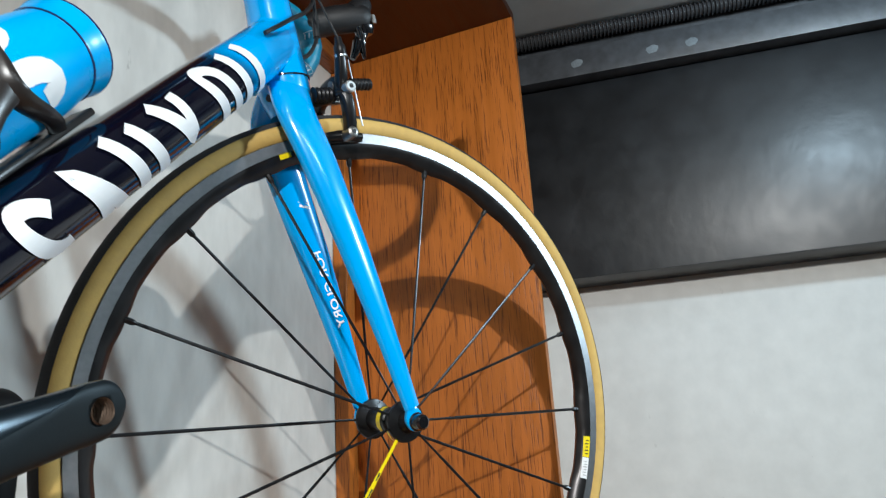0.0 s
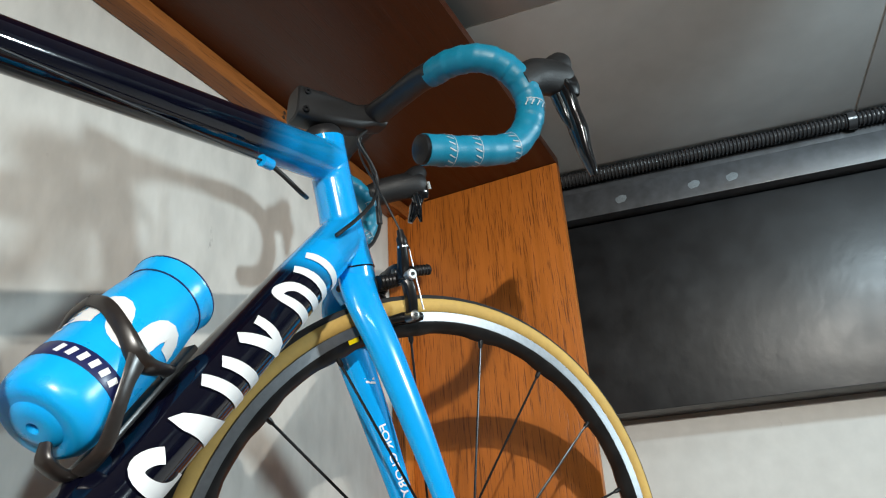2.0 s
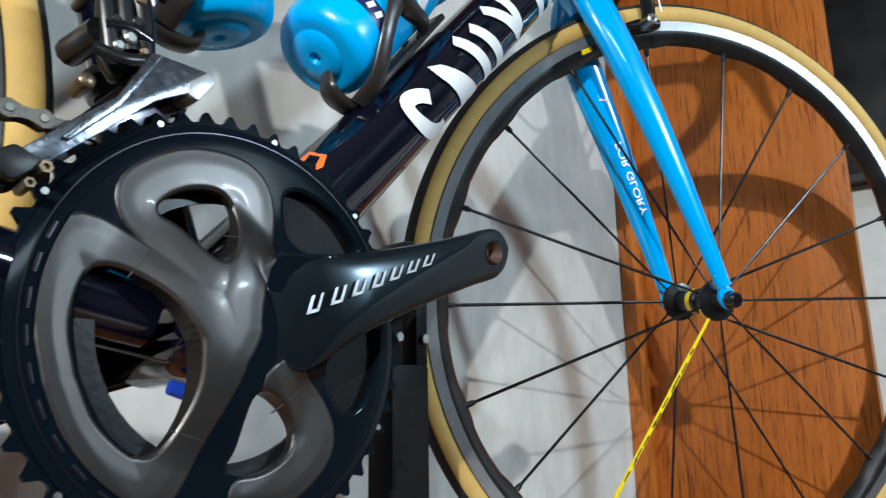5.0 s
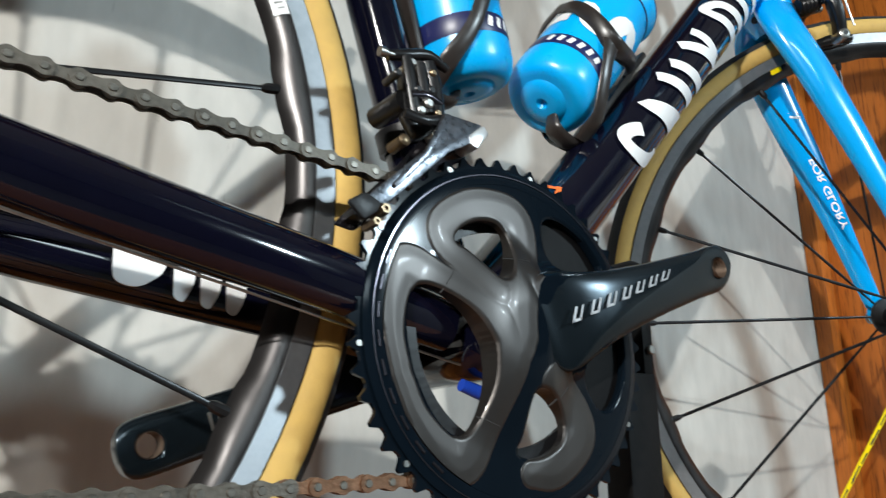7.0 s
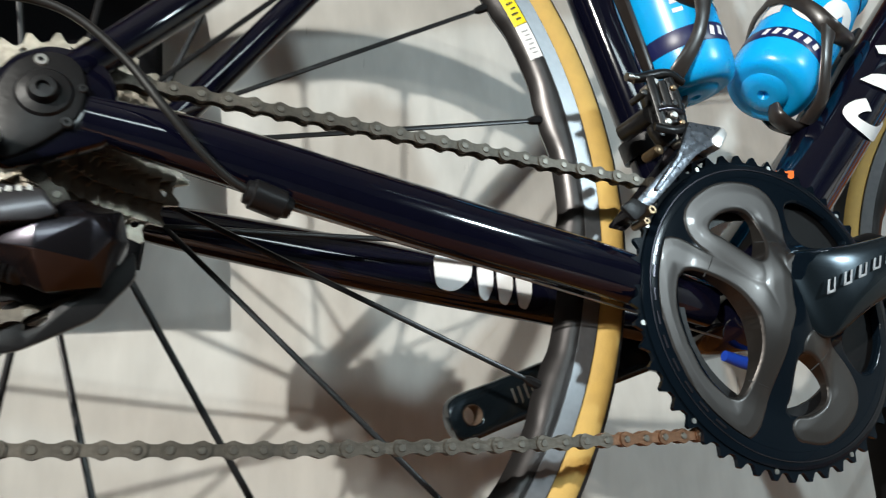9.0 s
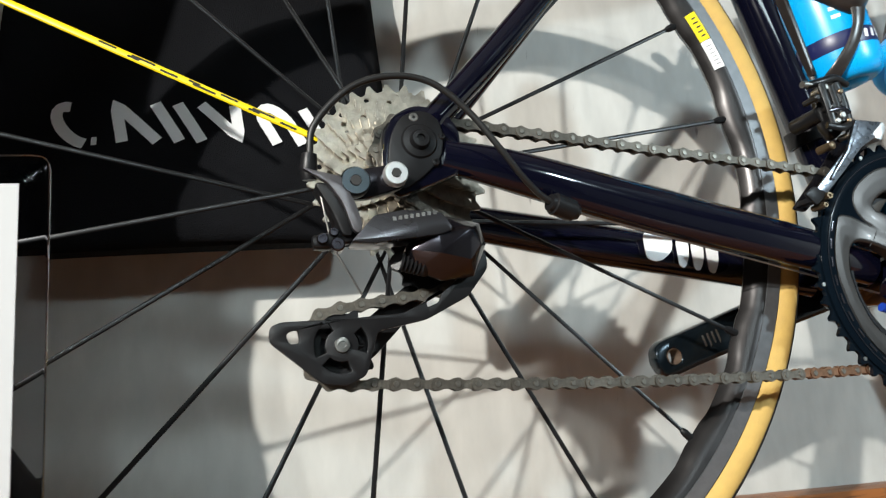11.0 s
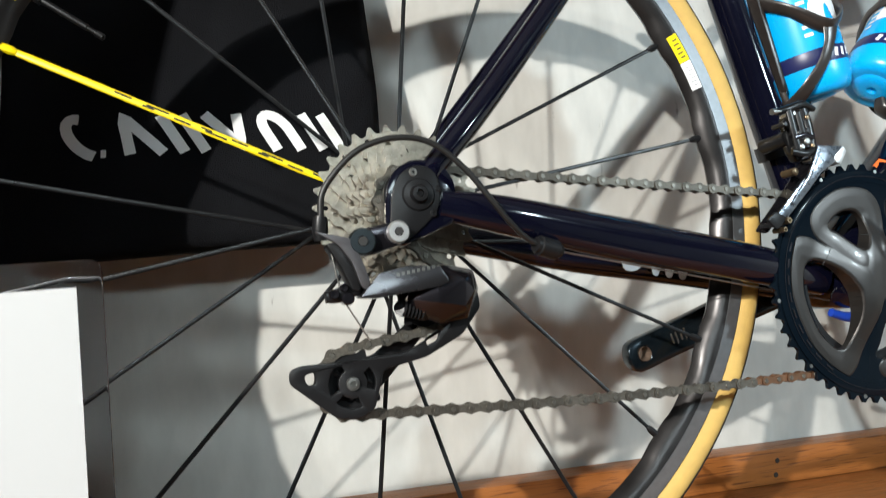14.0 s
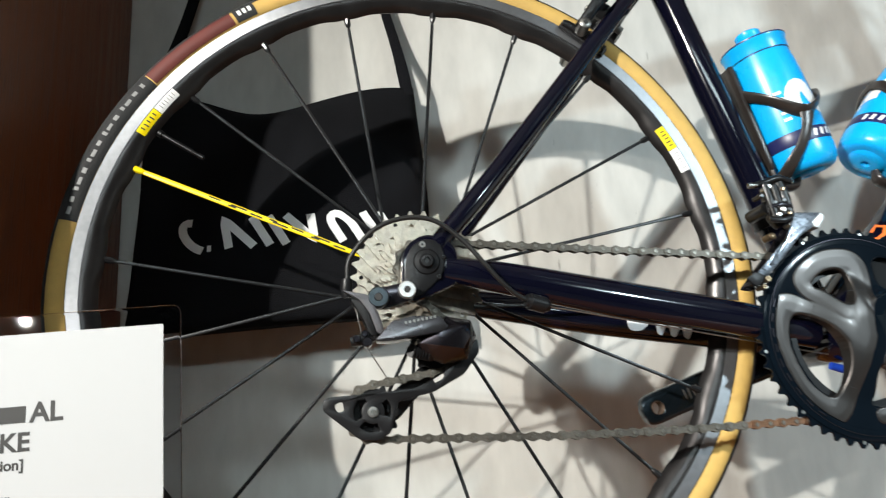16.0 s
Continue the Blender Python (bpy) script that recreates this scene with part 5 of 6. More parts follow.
def at(d):
    d %= lens[-1]
    i = max(j for j in range(len(lens) - 1) if lens[j] <= d)
    p = pts[i].lerp(pts[i + 1], (d - lens[i]) / max(1e-9, lens[i + 1] - lens[i]))
    if p.z < 0.2 and -0.03 < p.x < 0.40:
        p.z -= 0.0045 * math.sin(math.pi * (p.x + 0.03) / 0.43)
    return p


def link_mesh(wide):
    """Two plates with waists and two rollers or pins, along x, one pitch long."""
    h, t = 0.0127 / 2, 0.0009
    prof = []
    for k in range(9):
        a = radians(-90 + 22.5 * k)
        prof.append((h + 0.0040 * math.cos(a), 0.0041 * math.sin(a)))
    prof += [(0.0016, 0.0025), (-0.0016, 0.0025)]
    for k in range(9):
        a = radians(90 + 22.5 * k)
        prof.append((-h + 0.0040 * math.cos(a), 0.0041 * math.sin(a)))
    prof += [(-0.0016, -0.0025), (0.0016, -0.0025)]
    bm = bmesh.new()
    y = 0.0024 if wide else 0.0014
    for s in (-1, 1):
        plate(prof, s * y, s * (y + t), bm=bm)
    for x in (-h, h):
        if wide:
            before = len(bm.faces)
            lathe([(0, -0.0039), (0.0017, -0.0039), (0.0020, -0.0033)], 10, (x, 0, 0), bm=bm)
            lathe([(0.0017, 0.0033), (0.0015, 0.0037), (0, 0.0037)], 10, (x, 0, 0), bm=bm)
            bm.faces.ensure_lookup_table()
            for face in bm.faces[before:]:
                face.material_index = 1
        else:
            lathe([(0.0037, -0.0013), (0.0037, 0.0013)], 10, (x, 0, 0), bm=bm)
    me = bpy.data.meshes.new("chain_link")
    bmesh.ops.recalc_face_normals(bm, faces=bm.faces)
    bm.to_mesh(me)
    bm.free()
    return me


wide_me, slim_me = link_mesh(True), link_mesh(False)
wide_rust, slim_rust = wide_me.copy(), slim_me.copy()
for me, mt in ((wide_me, CHAINM), (slim_me, CHAINM), (wide_rust, RUST), (slim_rust, RUST)):
    me.materials.append(mt)
    me.materials.append(PINM)
    me.polygons.foreach_set("use_smooth", [True] * len(me.polygons))
    me.set_sharp_from_angle(angle=radians(35))
chain = new("chain", wide_me)
chain.parent = bike
tagged(chain, "oily steel chain, rusty near the chainring")
for i in range(count):
    a, b = at(i * step), at((i + 1) * step)
    d = (b - a).normalized()
    up = Vector((0, 1, 0))
    zz = d.cross(up).normalized()
    mm = Matrix.Translation((a + b) / 2) @ Matrix((d, zz.cross(d).normalized(), zz)).transposed().to_4x4()
    if i == 0:
        chain.matrix_local = mm
        base = mm.inverted()
        continue
    mid = (a + b) / 2
    rusty = mid.z < 0.21 and 0.275 < mid.x < 0.36
    ob = new("chain_link", (wide_rust if rusty else wide_me) if i % 2 == 0 else (slim_rust if rusty else slim_me))
    ob.parent = chain
    ob.matrix_local = base @ mm

# ---- rear derailleur ----
rd = part("rear_derailleur", plate(rounded([(-0.0489, 0.3048), (-0.0459, 0.3109), (-0.0170, 0.3168), (-0.0085, 0.3112), (-0.0105, 0.3025), (-0.0324, 0.2950), (-0.0431, 0.2938)], 0.006), -0.084, -0.076, bevel=0.002), MECH, bike, "dark grey long-cage rear derailleur")
part("mount_bolt", lathe([(0, -0.0880), (0.0028, -0.0880), (0.0030, -0.0895), (0.0066, -0.0895), (0.0074, -0.0882), (0.0074, -0.082)], 26, (-0.0166, 0, 0.3091)), SILVER, rd, "silver mounting bolt")
part("mount_bolt", lathe([(0, -0.0890), (0.0032, -0.0890), (0.0034, -0.0905), (0.0078, -0.0905), (0.0088, -0.0890), (0.0088, -0.082)], 26, (-0.0405, 0, 0.3032)), shader("blue_grey_bolt", (0.065, 0.080, 0.090), 0.30, 0.9), rd, "blue-grey pivot bolt")
for cx, cz, cy, cr in ((-0.0166, 0.3091, -0.0900, 0.0030), (-0.0405, 0.3032, -0.0910, 0.0034)):
    part("bolt_socket", disc(cr, cy, cy + 0.003, (cx, 0, cz), 6, 0.0002), INK, rd)
part("wing", plate(rounded([(-0.0715, 0.3100), (-0.0602, 0.3078), (-0.0480, 0.3052), (-0.0445, 0.2969), (-0.0405, 0.2888), (-0.0368, 0.2766), (-0.0393, 0.2722), (-0.0425, 0.2745), (-0.0478, 0.2900), (-0.0560, 0.3015), (-0.0640, 0.3060)], 0.003), -0.0900, -0.0855, bevel=0.0010), shader("light_grey_wing", (0.20, 0.19, 0.20), 0.34, 0.85, coat=0.2), rd, "satin silver-grey outer arm")
part("wing_back", plate(rounded([(-0.064, 0.3035), (-0.050, 0.3030), (-0.0440, 0.290), (-0.042, 0.272), (-0.0475, 0.272), (-0.054, 0.287)], 0.004), -0.085, -0.066, bevel=0.003), SATIN, rd)
part("knuckle", plate(rounded([(-0.0439, 0.2675), (-0.0303, 0.2831), (-0.0123, 0.2868), (0.0096, 0.2855), (0.0159, 0.2759), (0.009, 0.2727), (-0.031, 0.2668)], 0.002), -0.0905, -0.070, bevel=0.0014), shader("grey_link_plate", (0.10, 0.096, 0.104), 0.27, 0.9, coat=0.3, vary=0.1), rd, "grey parallelogram plate")
for k in range(8):
    part("letter_bar", box(-0.020 + 0.0034 * k, -0.018 + 0.0034 * k, -0.0909, -0.0904, 0.2800 + 0.0006 * k, 0.2822 + 0.0006 * k), STEEL, rd)
MIDDLE = [(0.0406, 0.2705), (0.0370, 0.2840), (0.0160, 0.2880), (-0.0020, 0.2800), (-0.0120, 0.2640), (-0.0040, 0.2540), (0.0120, 0.2480), (0.0320, 0.2510)]
CREST = [(0.0080, -0.0885, 0.2740), (0.0270, -0.0870, 0.2770), (0.0345, -0.0835, 0.2690), (0.0275, -0.0845, 0.2590), (0.0080, -0.0885, 0.2620), (-0.0080, -0.0825, 0.2650)]
bm = bmesh.new()
for q in CREST + [(x, -0.0740, z) for x, z in MIDDLE] + [(x * 0.94 + 0.0008, -0.0580, 0.268 + (z - 0.268) * 0.9) for x, z in MIDDLE]:
    bm.verts.new(q)
bmesh.ops.convex_hull(bm, input=bm.verts)
bmesh.ops.dissolve_limit(bm, angle_limit=0.03, verts=bm.verts, edges=bm.edges)
bmesh.ops.bevel(bm, geom=list(bm.edges), offset=0.0007, segments=2, affect="EDGES", profile=0.5)
part("body", bm, MECH, rd, "glossy dark faceted derailleur body").data.set_sharp_from_angle(angle=radians(16))
part("spring", tube([(-0.014 + 0.0012 * k, -0.074 + 0.002 * (k % 2), 0.260 - 0.0003 * k) for k in range(14)], 0.0055, 12), SATIN, rd)
part("cable_clamp", bar_loft([((-0.0400, -0.074, 0.2745), 0.0050, 0.0040), ((-0.0480, -0.076, 0.2725), 0.0050, 0.0045), ((-0.0560, -0.077, 0.2700), 0.0050, 0.0048), ((-0.0640, -0.077, 0.2690), 0.0045, 0.0036)], 0.6), SATIN, rd, "black cable clamp")
for x, z, r in ((-0.0505, 0.2675, 0.0042), (-0.0590, 0.2705, 0.0034), (-0.0525, 0.2745, 0.0028)):
    part("clamp_bolt", lathe([(0, -0.0835), (0.0014, -0.0835), (0.0016, -0.0845), (r * 0.8, -0.0845), (r, -0.0835), (r, -0.074)], 14, (x, 0, z)), MECH, rd)
part("barrel", tube([(-0.0660, -0.083, 0.320), (-0.0665, -0.083, 0.312), (-0.066, -0.082, 0.305)], [0.0045, 0.0052, 0.0042], 14), SATIN, rd)
part("inner_wire", tube([(-0.060, -0.080, 0.300), (-0.0535, -0.079, 0.268), (-0.0360, -0.074, 0.240)], 0.0006, 6), STEEL, rd)
cage_out = rounded([(-0.0875, 0.2235), (-0.081, 0.2262), (-0.045, 0.2275), (-0.010, 0.2305), (0.016, 0.2440), (0.034, 0.2600), (0.0425, 0.2700), (0.0440, 0.2580), (0.030, 0.2400), (0.004, 0.2265), (-0.026, 0.2200), (-0.033, 0.1950), (-0.044, 0.1895), (-0.058, 0.1910), (-0.0875, 0.2150)], 0.003)
def sector(c, r0, r1, a0, a1, n=8):
    outer = [(c.x + r1 * math.cos(radians(a0 + (a1 - a0) * k / n)), c.z + r1 * math.sin(radians(a0 + (a1 - a0) * k / n))) for k in range(n + 1)]
    return outer + [(c.x + r0 * math.cos(radians(a1 - (a1 - a0) * k / n)), c.z + r0 * math.sin(radians(a1 - (a1 - a0) * k / n))) for k in range(n + 1)]


cage_holes = [rounded([(-0.0785, 0.2200), (-0.0715, 0.2222), (-0.0705, 0.2140), (-0.0765, 0.2135)], 0.003), sector(PUL_LOW, 0.0095, 0.0160, 120, 205), sector(PUL_LOW, 0.0095, 0.0160, 225, 290), sector(PUL_LOW, 0.0095, 0.0150, -18, 42), rounded([(0.004, 0.2385), (0.014, 0.2440), (0.012, 0.2370), (0.004, 0.2335)], 0.002)]
part("cage_plate", plate(cage_out, -0.066, -0.062, cage_holes, bevel=0.0007), SATIN, rd, "satin black cage plate")
part("cage_plate", plate(rounded([(-0.066, 0.2240), (-0.030, 0.2290), (0.020, 0.2700), (0.016, 0.2500), (-0.026, 0.2060), (-0.050, 0.1960), (-0.066, 0.2060)], 0.004), -0.0475, -0.0455, bevel=0.0005), SATIN, rd)
for c in (PUL_UP, PUL_LOW):
    p = part("jockey_wheel", plate(sprocket(c.x, c.z, 11, 0.0222, 0.0232, 0.0195), c.y - 0.0012, c.y + 0.0012, [ring_hole(c.x, c.z, 0.012, 20)]), SATIN, rd, "toothed black jockey wheel")
    part("jockey_boss", disc(0.0085, c.y - 0.004, c.y + 0.004, (c.x, 0, c.z), 20, hole=0.003), SATIN, p)
    for k in range(5):
        a = math.tau * k / 5
        part("jockey_spoke", tube([(c.x + 0.007 * math.cos(a), c.y, c.z + 0.007 * math.sin(a)), (c.x + 0.014 * math.cos(a), c.y, c.z + 0.014 * math.sin(a))], 0.0018, 8), SATIN, p)
part("pulley_bolt", lathe([(0, -0.0672), (0.0020, -0.0672), (0.0022, -0.0682), (0.0042, -0.0680), (0.0046, -0.066)], 18, (PUL_LOW.x, 0, PUL_LOW.z)), STEEL, rd)

# ---- front derailleur ----
CAGEM = shader("scuffed_silver_cage", (0.27, 0.29, 0.33), 0.28, 1.0, vary=0.35, scale=90, bump=0.10, bscale=160)
fd = part("front_derailleur", plate(rounded([(0.3460, 0.3550), (0.3575, 0.3790), (0.3840, 0.3785), (0.3785, 0.3670), (0.3600, 0.3560), (0.3400, 0.3365), (0.3180, 0.3160), (0.3100, 0.3205), (0.3260, 0.3360)], 0.0014, 3), -0.0585, -0.0570, bevel=0.0004), CAGEM, bike, "silver and black front derailleur")
part("cage_ridge", plate(rounded([(0.3570, 0.3780), (0.3620, 0.3782), (0.3450, 0.3480), (0.3260, 0.3275), (0.3235, 0.3290), (0.3440, 0.3530)], 0.0010, 2), -0.0602, -0.0580, bevel=0.0007), CAGEM, fd)
part("cage_tail", plate(rounded([(0.2990, 0.3160), (0.3085, 0.3225), (0.3200, 0.3170), (0.3080, 0.3075)], 0.002), -0.0588, -0.0560, bevel=0.0006), SATIN, fd, "black tail of the cage")
for x, z, r in ((0.3190, 0.3150, 0.0030), (0.3140, 0.3075, 0.0024)):
    part("tail_bolt", lathe([(0, -0.0595), (r * 0.4, -0.0595), (r * 0.45, -0.0610), (r * 0.9, -0.0610), (r, -0.0600), (r, -0.0480)], 6, (x, 0, z)), BRASSY, fd)
part("cage_plate", plate(rounded([(0.298, 0.308), (0.336, 0.348), (0.352, 0.368), (0.382, 0.374), (0.382, 0.362), (0.346, 0.340), (0.310, 0.306)], 0.003), -0.0445, -0.0432, bevel=0.0004), MECH, fd)
part("cage_bridge", plate(rounded([(0.3745, 0.3700), (0.3845, 0.3785), (0.3880, 0.3740), (0.3800, 0.3625), (0.3750, 0.3640)], 0.0012), -0.0592, -0.0435, bevel=0.0006), SILVER, fd)
part("cage_bridge", box(0.303, 0.312, -0.0570, -0.0435, 0.310, 0.314, 0.001), SATIN, fd)
part("link_body", plate(rounded([(0.338, 0.408), (0.350, 0.410), (0.358, 0.396), (0.359, 0.374), (0.348, 0.366), (0.340, 0.378)], 0.004), -0.047, -0.038, bevel=0.002), BLACK, fd)
for line, r, mt in (([(0.337, -0.053, 0.4100), (0.339, -0.054, 0.394), (0.343, -0.054, 0.372)], 0.0036, BLACK), ([(0.352, -0.052, 0.4120), (0.356, -0.053, 0.396), (0.357, -0.054, 0.368)], 0.0042, BLACK), ([(0.345, -0.054, 0.408), (0.347, -0.055, 0.392), (0.350, -0.055, 0.378)], 0.0034, SATIN), ([(0.338, -0.055, 0.386), (0.348, -0.056, 0.388), (0.358, -0.055, 0.386)], 0.0026, MECH), ([(0.334, -0.055, 0.374), (0.346, -0.057, 0.372), (0.358, -0.056, 0.376)], 0.0030, BLACK)):
    part("link_arm", tube(smooth_path(line, 4), [r] * 3, 10, flat=0.7), mt, fd)
part("limit_screw", tube([(0.320, -0.052, 0.4085), (0.324, -0.052, 0.4088), (0.325, -0.052, 0.4089), (0.337, -0.052, 0.4098)], [0.0029, 0.0029, 0.0016, 0.0016], 12), STEEL, fd)
part("clamp_band", lathe([(0.0172, -0.007), (0.0200, -0.007), (0.0200, 0.007), (0.0172, 0.007)], 28, closed=True), SATIN, fd, m=Matrix.Translation(BB + Vector((-0.2955, 0, 1)) * 0.128) @ Vector((-0.2955, 0, 1)).to_track_quat("Y", "Z").to_matrix().to_4x4())
for x, y, z, r, mt in ((0.340, -0.055, 0.407, 0.0034, STEEL), (0.353, -0.056, 0.404, 0.0030, BRASSY), (0.351, -0.057, 0.392, 0.0036, BLACK), (0.342, -0.057, 0.390, 0.0030, BLACK), (0.344, -0.057, 0.378, 0.0036, STEEL), (0.355, -0.057, 0.379, 0.0028, BRASSY), (0.356, -0.057, 0.368, 0.0034, STEEL), (0.331, -0.054, 0.398, 0.0032, BLACK), (0.3315, -0.0595, 0.3560, 0.0044, BRASSY), (0.3480, -0.0585, 0.3825, 0.0040, STEEL)):
    part("pivot_screw", tube([(x, y - 0.0004, z), (x, y + 0.0004, z), (x, y + 0.014, z)], [r * 0.5, r * 0.75, r * 0.75], 12), mt, fd)
part("cable_arm", tube(smooth_path([(0.326, -0.050, 0.409), (0.338, -0.052, 0.412), (0.352, -0.052, 0.416), (0.366, -0.050, 0.413)], 4), [0.0030, 0.0036, 0.0036, 0.0026], 10), BLACK, fd)
part("support_arm", tube([(0.336, -0.020, 0.386), (0.340, -0.045, 0.388)], 0.0065, 10), BLACK, fd)


# ---- bottles in their cages ----
def bottle_set(base, direction, side, roll, label):
    """A squeeze bottle (a thing) and its cage, along the tube's direction; side points away from the tube."""
    d = Vector(direction).normalized()
    o = (Vector(side) - d * Vector(side).dot(d)).normalized()
    m = Matrix((d.cross(o) * -1, o, d)).transposed().to_4x4()
    m = Matrix.Translation(base) @ m
    body = thing("water_bottle", label, "bottle", bike.matrix_world @ m @ pose(0, 0, 0, 0, 0, roll), "bottles on the bike")

    def turn(profile, segs=40):
        bm = lathe(profile, segs)
        bm.transform(Matrix.Diagonal((0.957, 0.945, 0.957, 1)))
        bm.transform(Matrix.Rotation(radians(90), 4, "X"))
        return bm
    part("bottle_body", turn([(0, 0.0015), (0.0015, 0.0012), (0.0030, -0.0008), (0.0048, -0.0030), (0.010, -0.0034), (0.017, -0.0022), (0.0195, 0.0002), (0.0225, 0.0004), (0.0265, -0.0002), (0.0310, 0.0022), (0.0343, 0.0070), (0.0360, 0.0135), (0.0366, 0.022), (0.0366, 0.110), (0.0362, 0.119), (0.0354, 0.129), (0.0345, 0.138), (0.0338, 0.1445), (0.0325, 0.1450)]), BOTTLE, body)
    lid = part("bottle_lid", turn([(0.0325, 0.1440), (0.0346, 0.1452), (0.0350, 0.1470), (0.0352, 0.1575), (0.0366, 0.1598), (0.0368, 0.1620), (0.0345, 0.1640), (0.024, 0.1660), (0.0165, 0.1680), (0.0, 0.1680)]), BOTTLE, body, "cyan screw lid")
    part("lid_seam", turn([(0.0338, 0.1440), (0.0347, 0.1443), (0.0348, 0.1452), (0.0342, 0.1456)]), BAND, body)
    part("lid_seam", turn([(0.0366, 0.1616), (0.0371, 0.1620), (0.0371, 0.1632), (0.0355, 0.1638)]), BAND, body)
    part("spout", turn([(0.0120, 0.1660), (0.0126, 0.1710), (0.0142, 0.1740), (0.0142, 0.1800), (0.0125, 0.1815), (0.0, 0.1815)], 26), BOTTLE, lid, "cyan pull spout")
    part("band", turn([(0.03672, 0.028), (0.03690, 0.0285), (0.03690, 0.0425), (0.03672, 0.043)]), BAND, body, "navy printed band")

    def skin(u, v, h):
        a = u / 0.0367
        return Vector(((0.0351 + h) * math.sin(a), -(0.0351 + h) * math.cos(a), v * 0.945))
    for k in range(6):
        u = (k - 2.5) * 0.0085
        part("letter_bar", ribbon([[(u - 0.001, 0.0315), (u + 0.0012, 0.0395)]], 0.0042, skin, 0.0006), WHITE, body)
    part("wave", ribbon([arc2(-0.018, 0.073, 0.012, 0.020, 200, 15, 10) + arc2(0.006, 0.080, 0.012, 0.014, 185, 360, 10) + arc2(0.029, 0.082, 0.011, 0.020, 175, 20, 8)], 0.0165, skin, 0.0004), WHITE, body, "white printed wave")
    for u in (0.058, 0.066, 0.074, 0.082, 0.090):
        part("letter_bar", ribbon([[(-0.042 + 0.004, u), (-0.042 - 0.004, u)]], 0.0035, skin, 0.0004), WHITE, body)
    # cage, on the bike
    bmx = m

    def on(a, z, r=0.0390):
        return Vector((r * math.sin(radians(a)), -r * math.cos(radians(a)), z))
    cg = part("bottle_cage", box(-0.010, 0.010, -0.044, -0.0385, 0.012, 0.135, 0.002), CARBON, bike, "matt black bottle cage", bmx)
    for s in (-1, 1):
        part("cage_arm", tube(smooth_path([on(8 * s, 0.100, 0.0410), on(45 * s, 0.080), on(82 * s, 0.057), on(115 * s, 0.064), on(150 * s, 0.078), on(180 * s, 0.086)], 7), [0.0062, 0.0058, 0.0085, 0.0062, 0.0055, 0.0052], 12, flat=0.32, up=(0, 1, 0)), CARBON, cg, m=bmx)
        part("cage_arm", tube(smooth_path([on(88 * s, 0.057), on(78 * s, 0.041), on(62 * s, 0.025), on(38 * s, 0.009, 0.0410), on(12 * s, -0.003, 0.0405)], 7), [0.0080, 0.0056, 0.0054, 0.0064, 0.0075], 12, flat=0.32, up=(s, 0, 0)), CARBON, cg, m=bmx)
    part("cage_foot", tube(smooth_path([(0, -0.041, 0.02), (0, -0.040, 0.0), (0, -0.033, -0.008), (0, -0.020, -0.010), (0, -0.012, -0.002)], 5), [0.0085, 0.0085, 0.0080, 0.0080, 0.0050], 12, flat=0.5, up=(0, 1, 0)), CARBON, cg, m=bmx)


dd = (DT1 - DT0).normalized()
nn = Vector((-dd.z, 0, dd.x))
bottle_set(DT0 + dd * 0.197 + nn * 0.0685, dd + nn * 0.055, nn, -120, "cyan squeeze bottle with white wave in a black cage")
ss = Vector((-0.2955, 0, 1)).normalized()
ns = Vector((ss.z, 0, -ss.x))
bottle_set(BB + ss * 0.168 + ns * 0.0625, ss + ns * 0.050, ns, 124, "cyan squeeze bottle with white wave in a black cage")

# ---- stand on the shelf under the bike ----
stand = thing("bike_stand", "black bike support stand on the wooden shelf", "stand", Matrix.Translation((0, 0.0145, 0)))
part("base_plate", box(0.462, 0.665, -0.060, 0.040, 0.0005, 0.0300, 0.010), STANDM, stand)
part("post", box(0.546, 0.580, -0.012, 0.012, 0.0301, 0.253, 0.003), STANDM, stand)
for x0, x1 in ((0.546, 0.557), (0.569, 0.580)):
    part("prong", box(x0, x1, -0.011, 0.011, 0.2515, 0.320, 0.002), STANDM, stand)
part("pad", tube([(0.5650, -0.020, 0.3200), (0.5650, -0.0165, 0.3200), (0.5650, -0.010, 0.3200), (0.5650, 0.010, 0.3200), (0.5650, 0.0165, 0.3200), (0.5650, 0.020, 0.3200)], [0.0080, 0.0130, 0.0165, 0.0165, 0.0130, 0.0080], 24), STANDM, stand, "rounded black rubber pad")
for x in (0.551, 0.575):
    part("bolt", disc(0.0035, -0.0145, -0.011, (x, 0, 0.270), 12, 0.0006), STEEL, stand)

# ---- tote bag hung on the wall ----
bag = thing("tote_bag", "black canvas tote bag with a white mark hung on the wall", "bag", Matrix.Translation((-0.146, 0.20, 0.322)))


def bag_point(u, v, front):
    """u, v from 0 to 1 across and up; the cloth bellies out and sags between its corners."""
    w = 0.350 + 0.012 * math.sin(v * 4.2)
    sag = 0.032 * math.exp(-((u - 0.42) / 0.24) ** 2) * v ** 4
    belly = 0.030 * math.sin(math.pi * u) ** 0.6 * math.sin(math.pi * min(1, v * 1.02)) ** 0.5
    ripple = 0.004 * noise.noise((u * 5, v * 4, 2.3)) + 0.0022 * math.sin(u * 17 + v * 6) * v
    lean = 0.055 - 0.045 * (1 - v)
    x = (u - 0.5) * w + 0.006 * math.sin(v * 5 + u) * (1 - u) - 0.010 * (1 - u) * (1 - v) ** 3
    z = v * 0.318 - sag + 0.012 * (u - 0.5) - 0.008 * (1 - u) ** 2 * (1 - v)
    y = (lean - belly - ripple - 0.012) if front else (lean + 0.016 + 0.3 * ripple)
    return Vector((x, y, z))


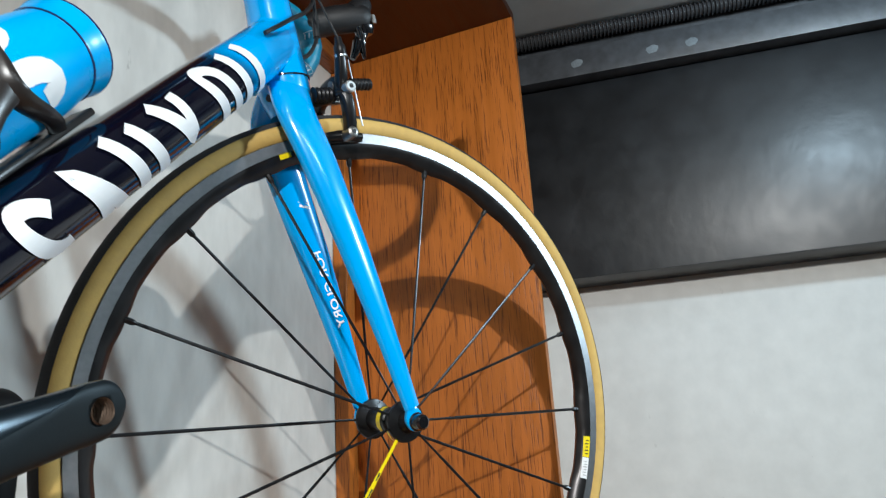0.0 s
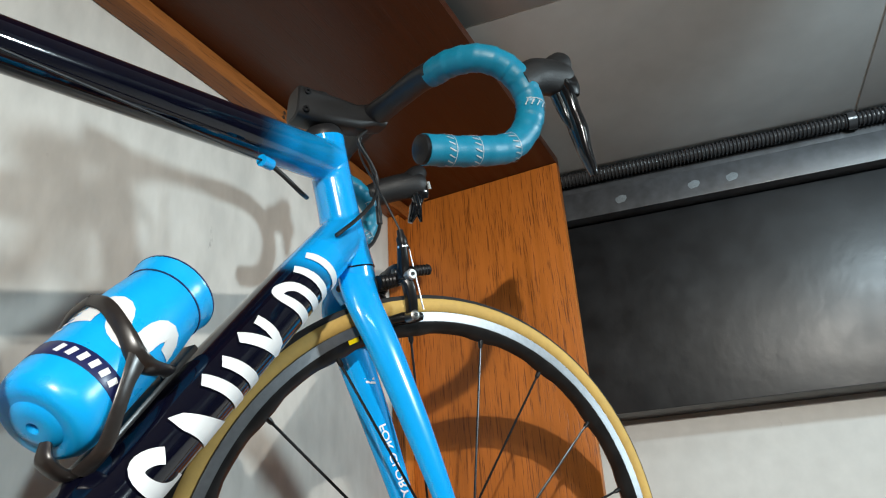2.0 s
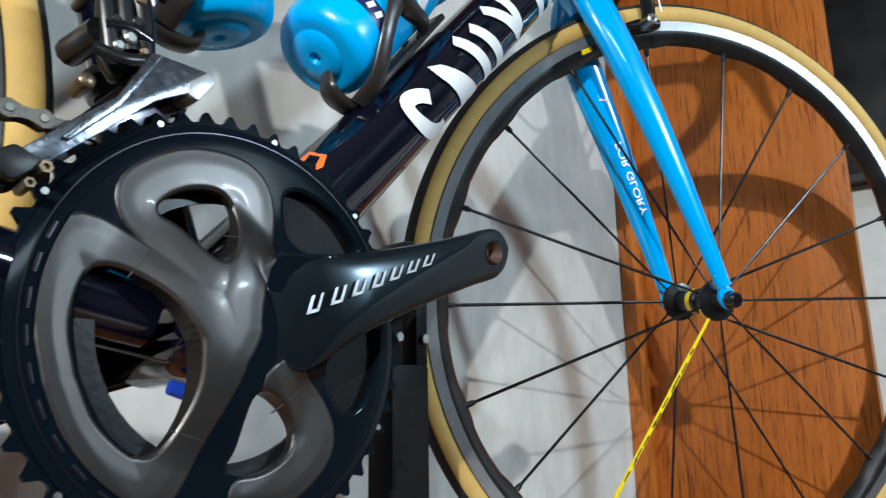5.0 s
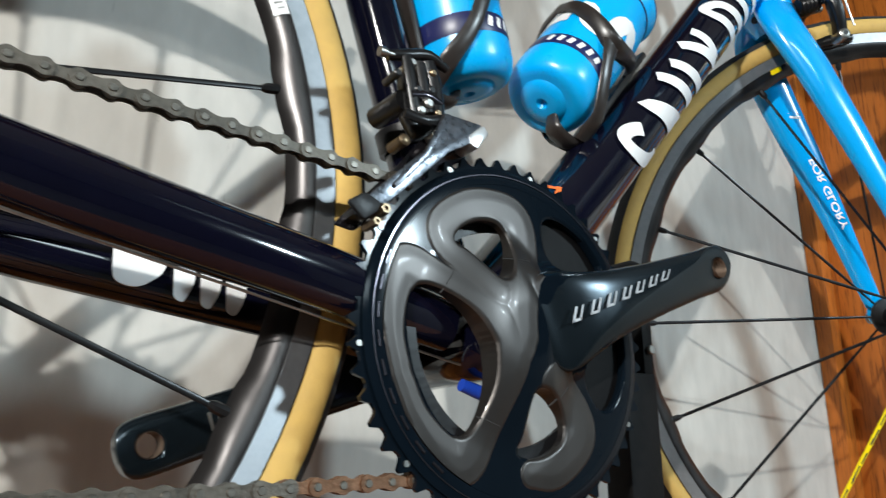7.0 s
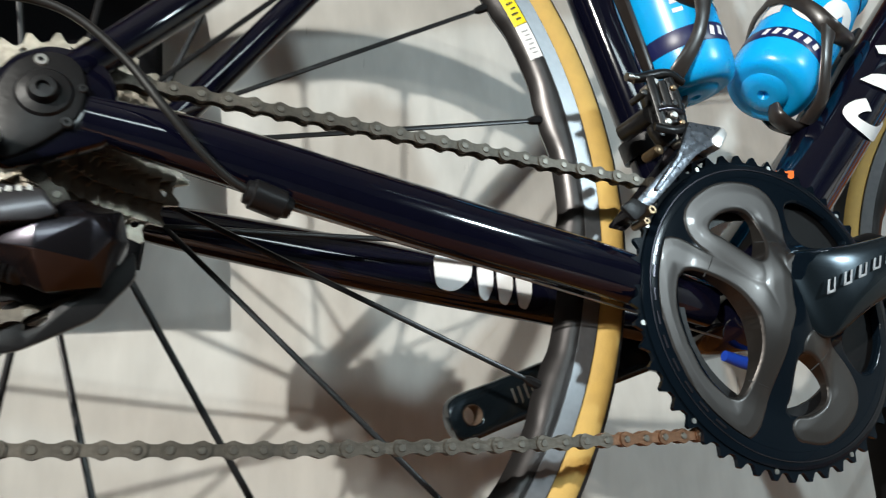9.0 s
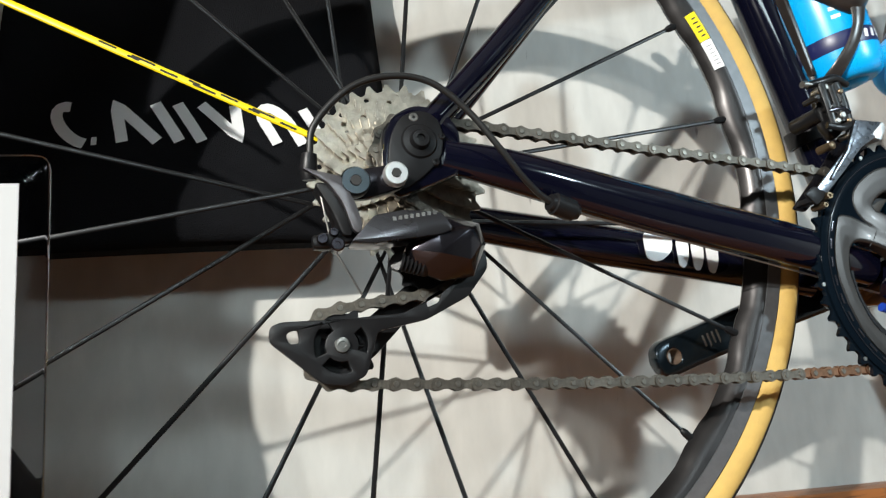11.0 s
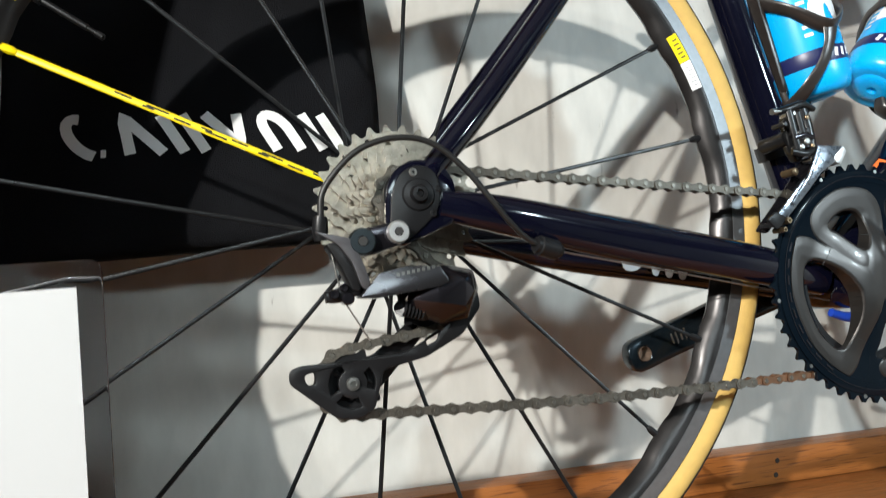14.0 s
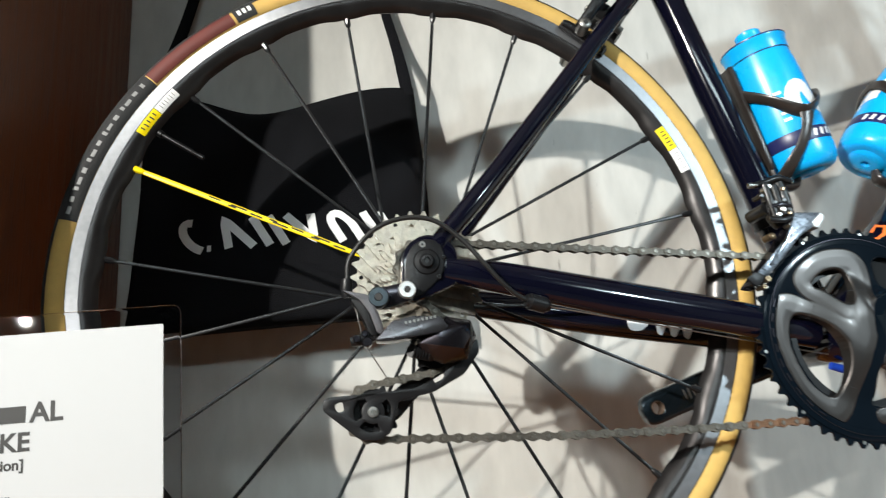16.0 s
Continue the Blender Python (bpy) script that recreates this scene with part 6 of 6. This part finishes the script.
for nm, front in (("bag_front", True), ("bag_back", False)):
    bm = bmesh.new()
    grid = [[bm.verts.new(bag_point(i / 40, j / 34, front)) for i in range(41)] for j in range(35)]
    for j in range(34):
        for i in range(40):
            bm.faces.new((grid[j][i], grid[j][i + 1], grid[j + 1][i + 1], grid[j + 1][i]))
    ob = part(nm, bm, CLOTH, bag)
    ob.modifiers.new("thick", "SOLIDIFY").thickness = 0.0012
bm = bmesh.new()
for j in range(34):
    for u in (0.0, 1.0):
        a, b = j / 34, (j + 1) / 34
        bm.faces.new([bm.verts.new(p) for p in (bag_point(u, a, True), bag_point(u, b, True), bag_point(u, b, False), bag_point(u, a, False))])
for i in range(40):
    a, b = i / 40, (i + 1) / 40
    bm.faces.new([bm.verts.new(p) for p in (bag_point(a, 0, True), bag_point(b, 0, True), bag_point(b, 0, False), bag_point(a, 0, False))])
part("bag_gusset", bm, CLOTH, bag)
for front, y in ((True, -0.004), (False, 0.004)):
    part("strap", tube(smooth_path([bag_point(0.02, 0.96, front), bag_point(0.02, 1.0, front) + Vector((0.006, 0, 0.03)), (-0.140, 0.072 + y, 0.44), (-0.075, 0.078 + y, 0.685), (-0.03, 0.078 + y, 0.715), (0.03, 0.078 + y, 0.715), (0.075, 0.078 + y, 0.685), (0.140, 0.072 + y, 0.44), bag_point(0.98, 1.0, front) + Vector((-0.006, 0, 0.03)), bag_point(0.98, 0.96, front)], 8), 0.0065, 10, flat=0.2, up=(0, 1, 0)), CLOTH, bag, "black canvas strap")
part("hook", tube(smooth_path([(0.0, 0.09, 0.705), (0.0, 0.066, 0.705), (0.0, 0.062, 0.716), (0.0, 0.063, 0.728)], 4), 0.003, 10), STEEL, bag)


def bag_skin(u, v, h):
    return bag_point(u / 0.335 + 0.5, v / 0.318, True) + Vector((0, -0.0012 - h, 0))


for letter in wordmark(0.037, 0.0275, 0.0135, -0.55):
    letter = [[(-0.100 + x, 0.094 + y) for x, y in stroke] for stroke in letter]
    part("mark", ribbon(letter, 0.0095, bag_skin, 0.0006), WHITE, bag, "white shape of the maker's mark")

part("mark", ribbon([[(-0.0835, 0.0965), (-0.0790, 0.0965)]], 0.0075, bag_skin, 0.0006), WHITE, bag)

# ---- sign on the shelf ----
sign = thing("sign_holder", "white paper sign in a clear acrylic stand", "sign", Matrix.Translation((-0.327, -0.130, 0.0064)) @ pose(0, 0, 0, -0.3, -2.2, -2))
SW, SH = 0.155, 0.2850
ac = part("acrylic_sheet", plate(rounded([(-SW, 0.0), (SW, 0.0), (SW, SH), (-SW, SH)], 0.007), 0.0, 0.003, bevel=0.0006), ACRYL, sign, "clear acrylic sheet")
ac.visible_shadow = False
part("acrylic_foot", box(-SW, SW, 0.0035, 0.09, 0.0, 0.003, 0.0006), ACRYL, sign).visible_shadow = False
PX = SW - 0.0115
part("paper", box(-PX, PX, -0.0010, -0.0004, 0.012, SH - 0.0135), PAPER, sign, "printed white sheet")


def words(text, size, x, z):
    return lettering(text, size, sign, pose(x, -0.0012, z, 90), INK, bold=0.026)


def ink_bar(x0, x1, z0, z1):
    part("ink_bar", box(x0, x1, -0.0013, -0.0010, z0, z1), INK, sign)


TX = -0.0290
LZ = -0.0125
ink_bar(TX, TX + 0.055, 0.2435 + LZ, 0.2555 + LZ)
ink_bar(TX, TX + 0.082, 0.2240 + LZ, 0.2350 + LZ)
words("AL", 0.0185, TX + 0.0850, 0.2240 + LZ)
words("ROAD BIKE", 0.0172, TX - 0.002, 0.2055 + LZ)
ink_bar(TX, TX + 0.048, 0.1935 + LZ, 0.2000 + LZ)
words("Edition]", 0.0096, TX + 0.052, 0.1935 + LZ)
for k in range(6):
    ink_bar(TX, TX + 0.074 - 0.008 * (k % 3), 0.172 + LZ - 0.010 * k, 0.1765 + LZ - 0.010 * k)
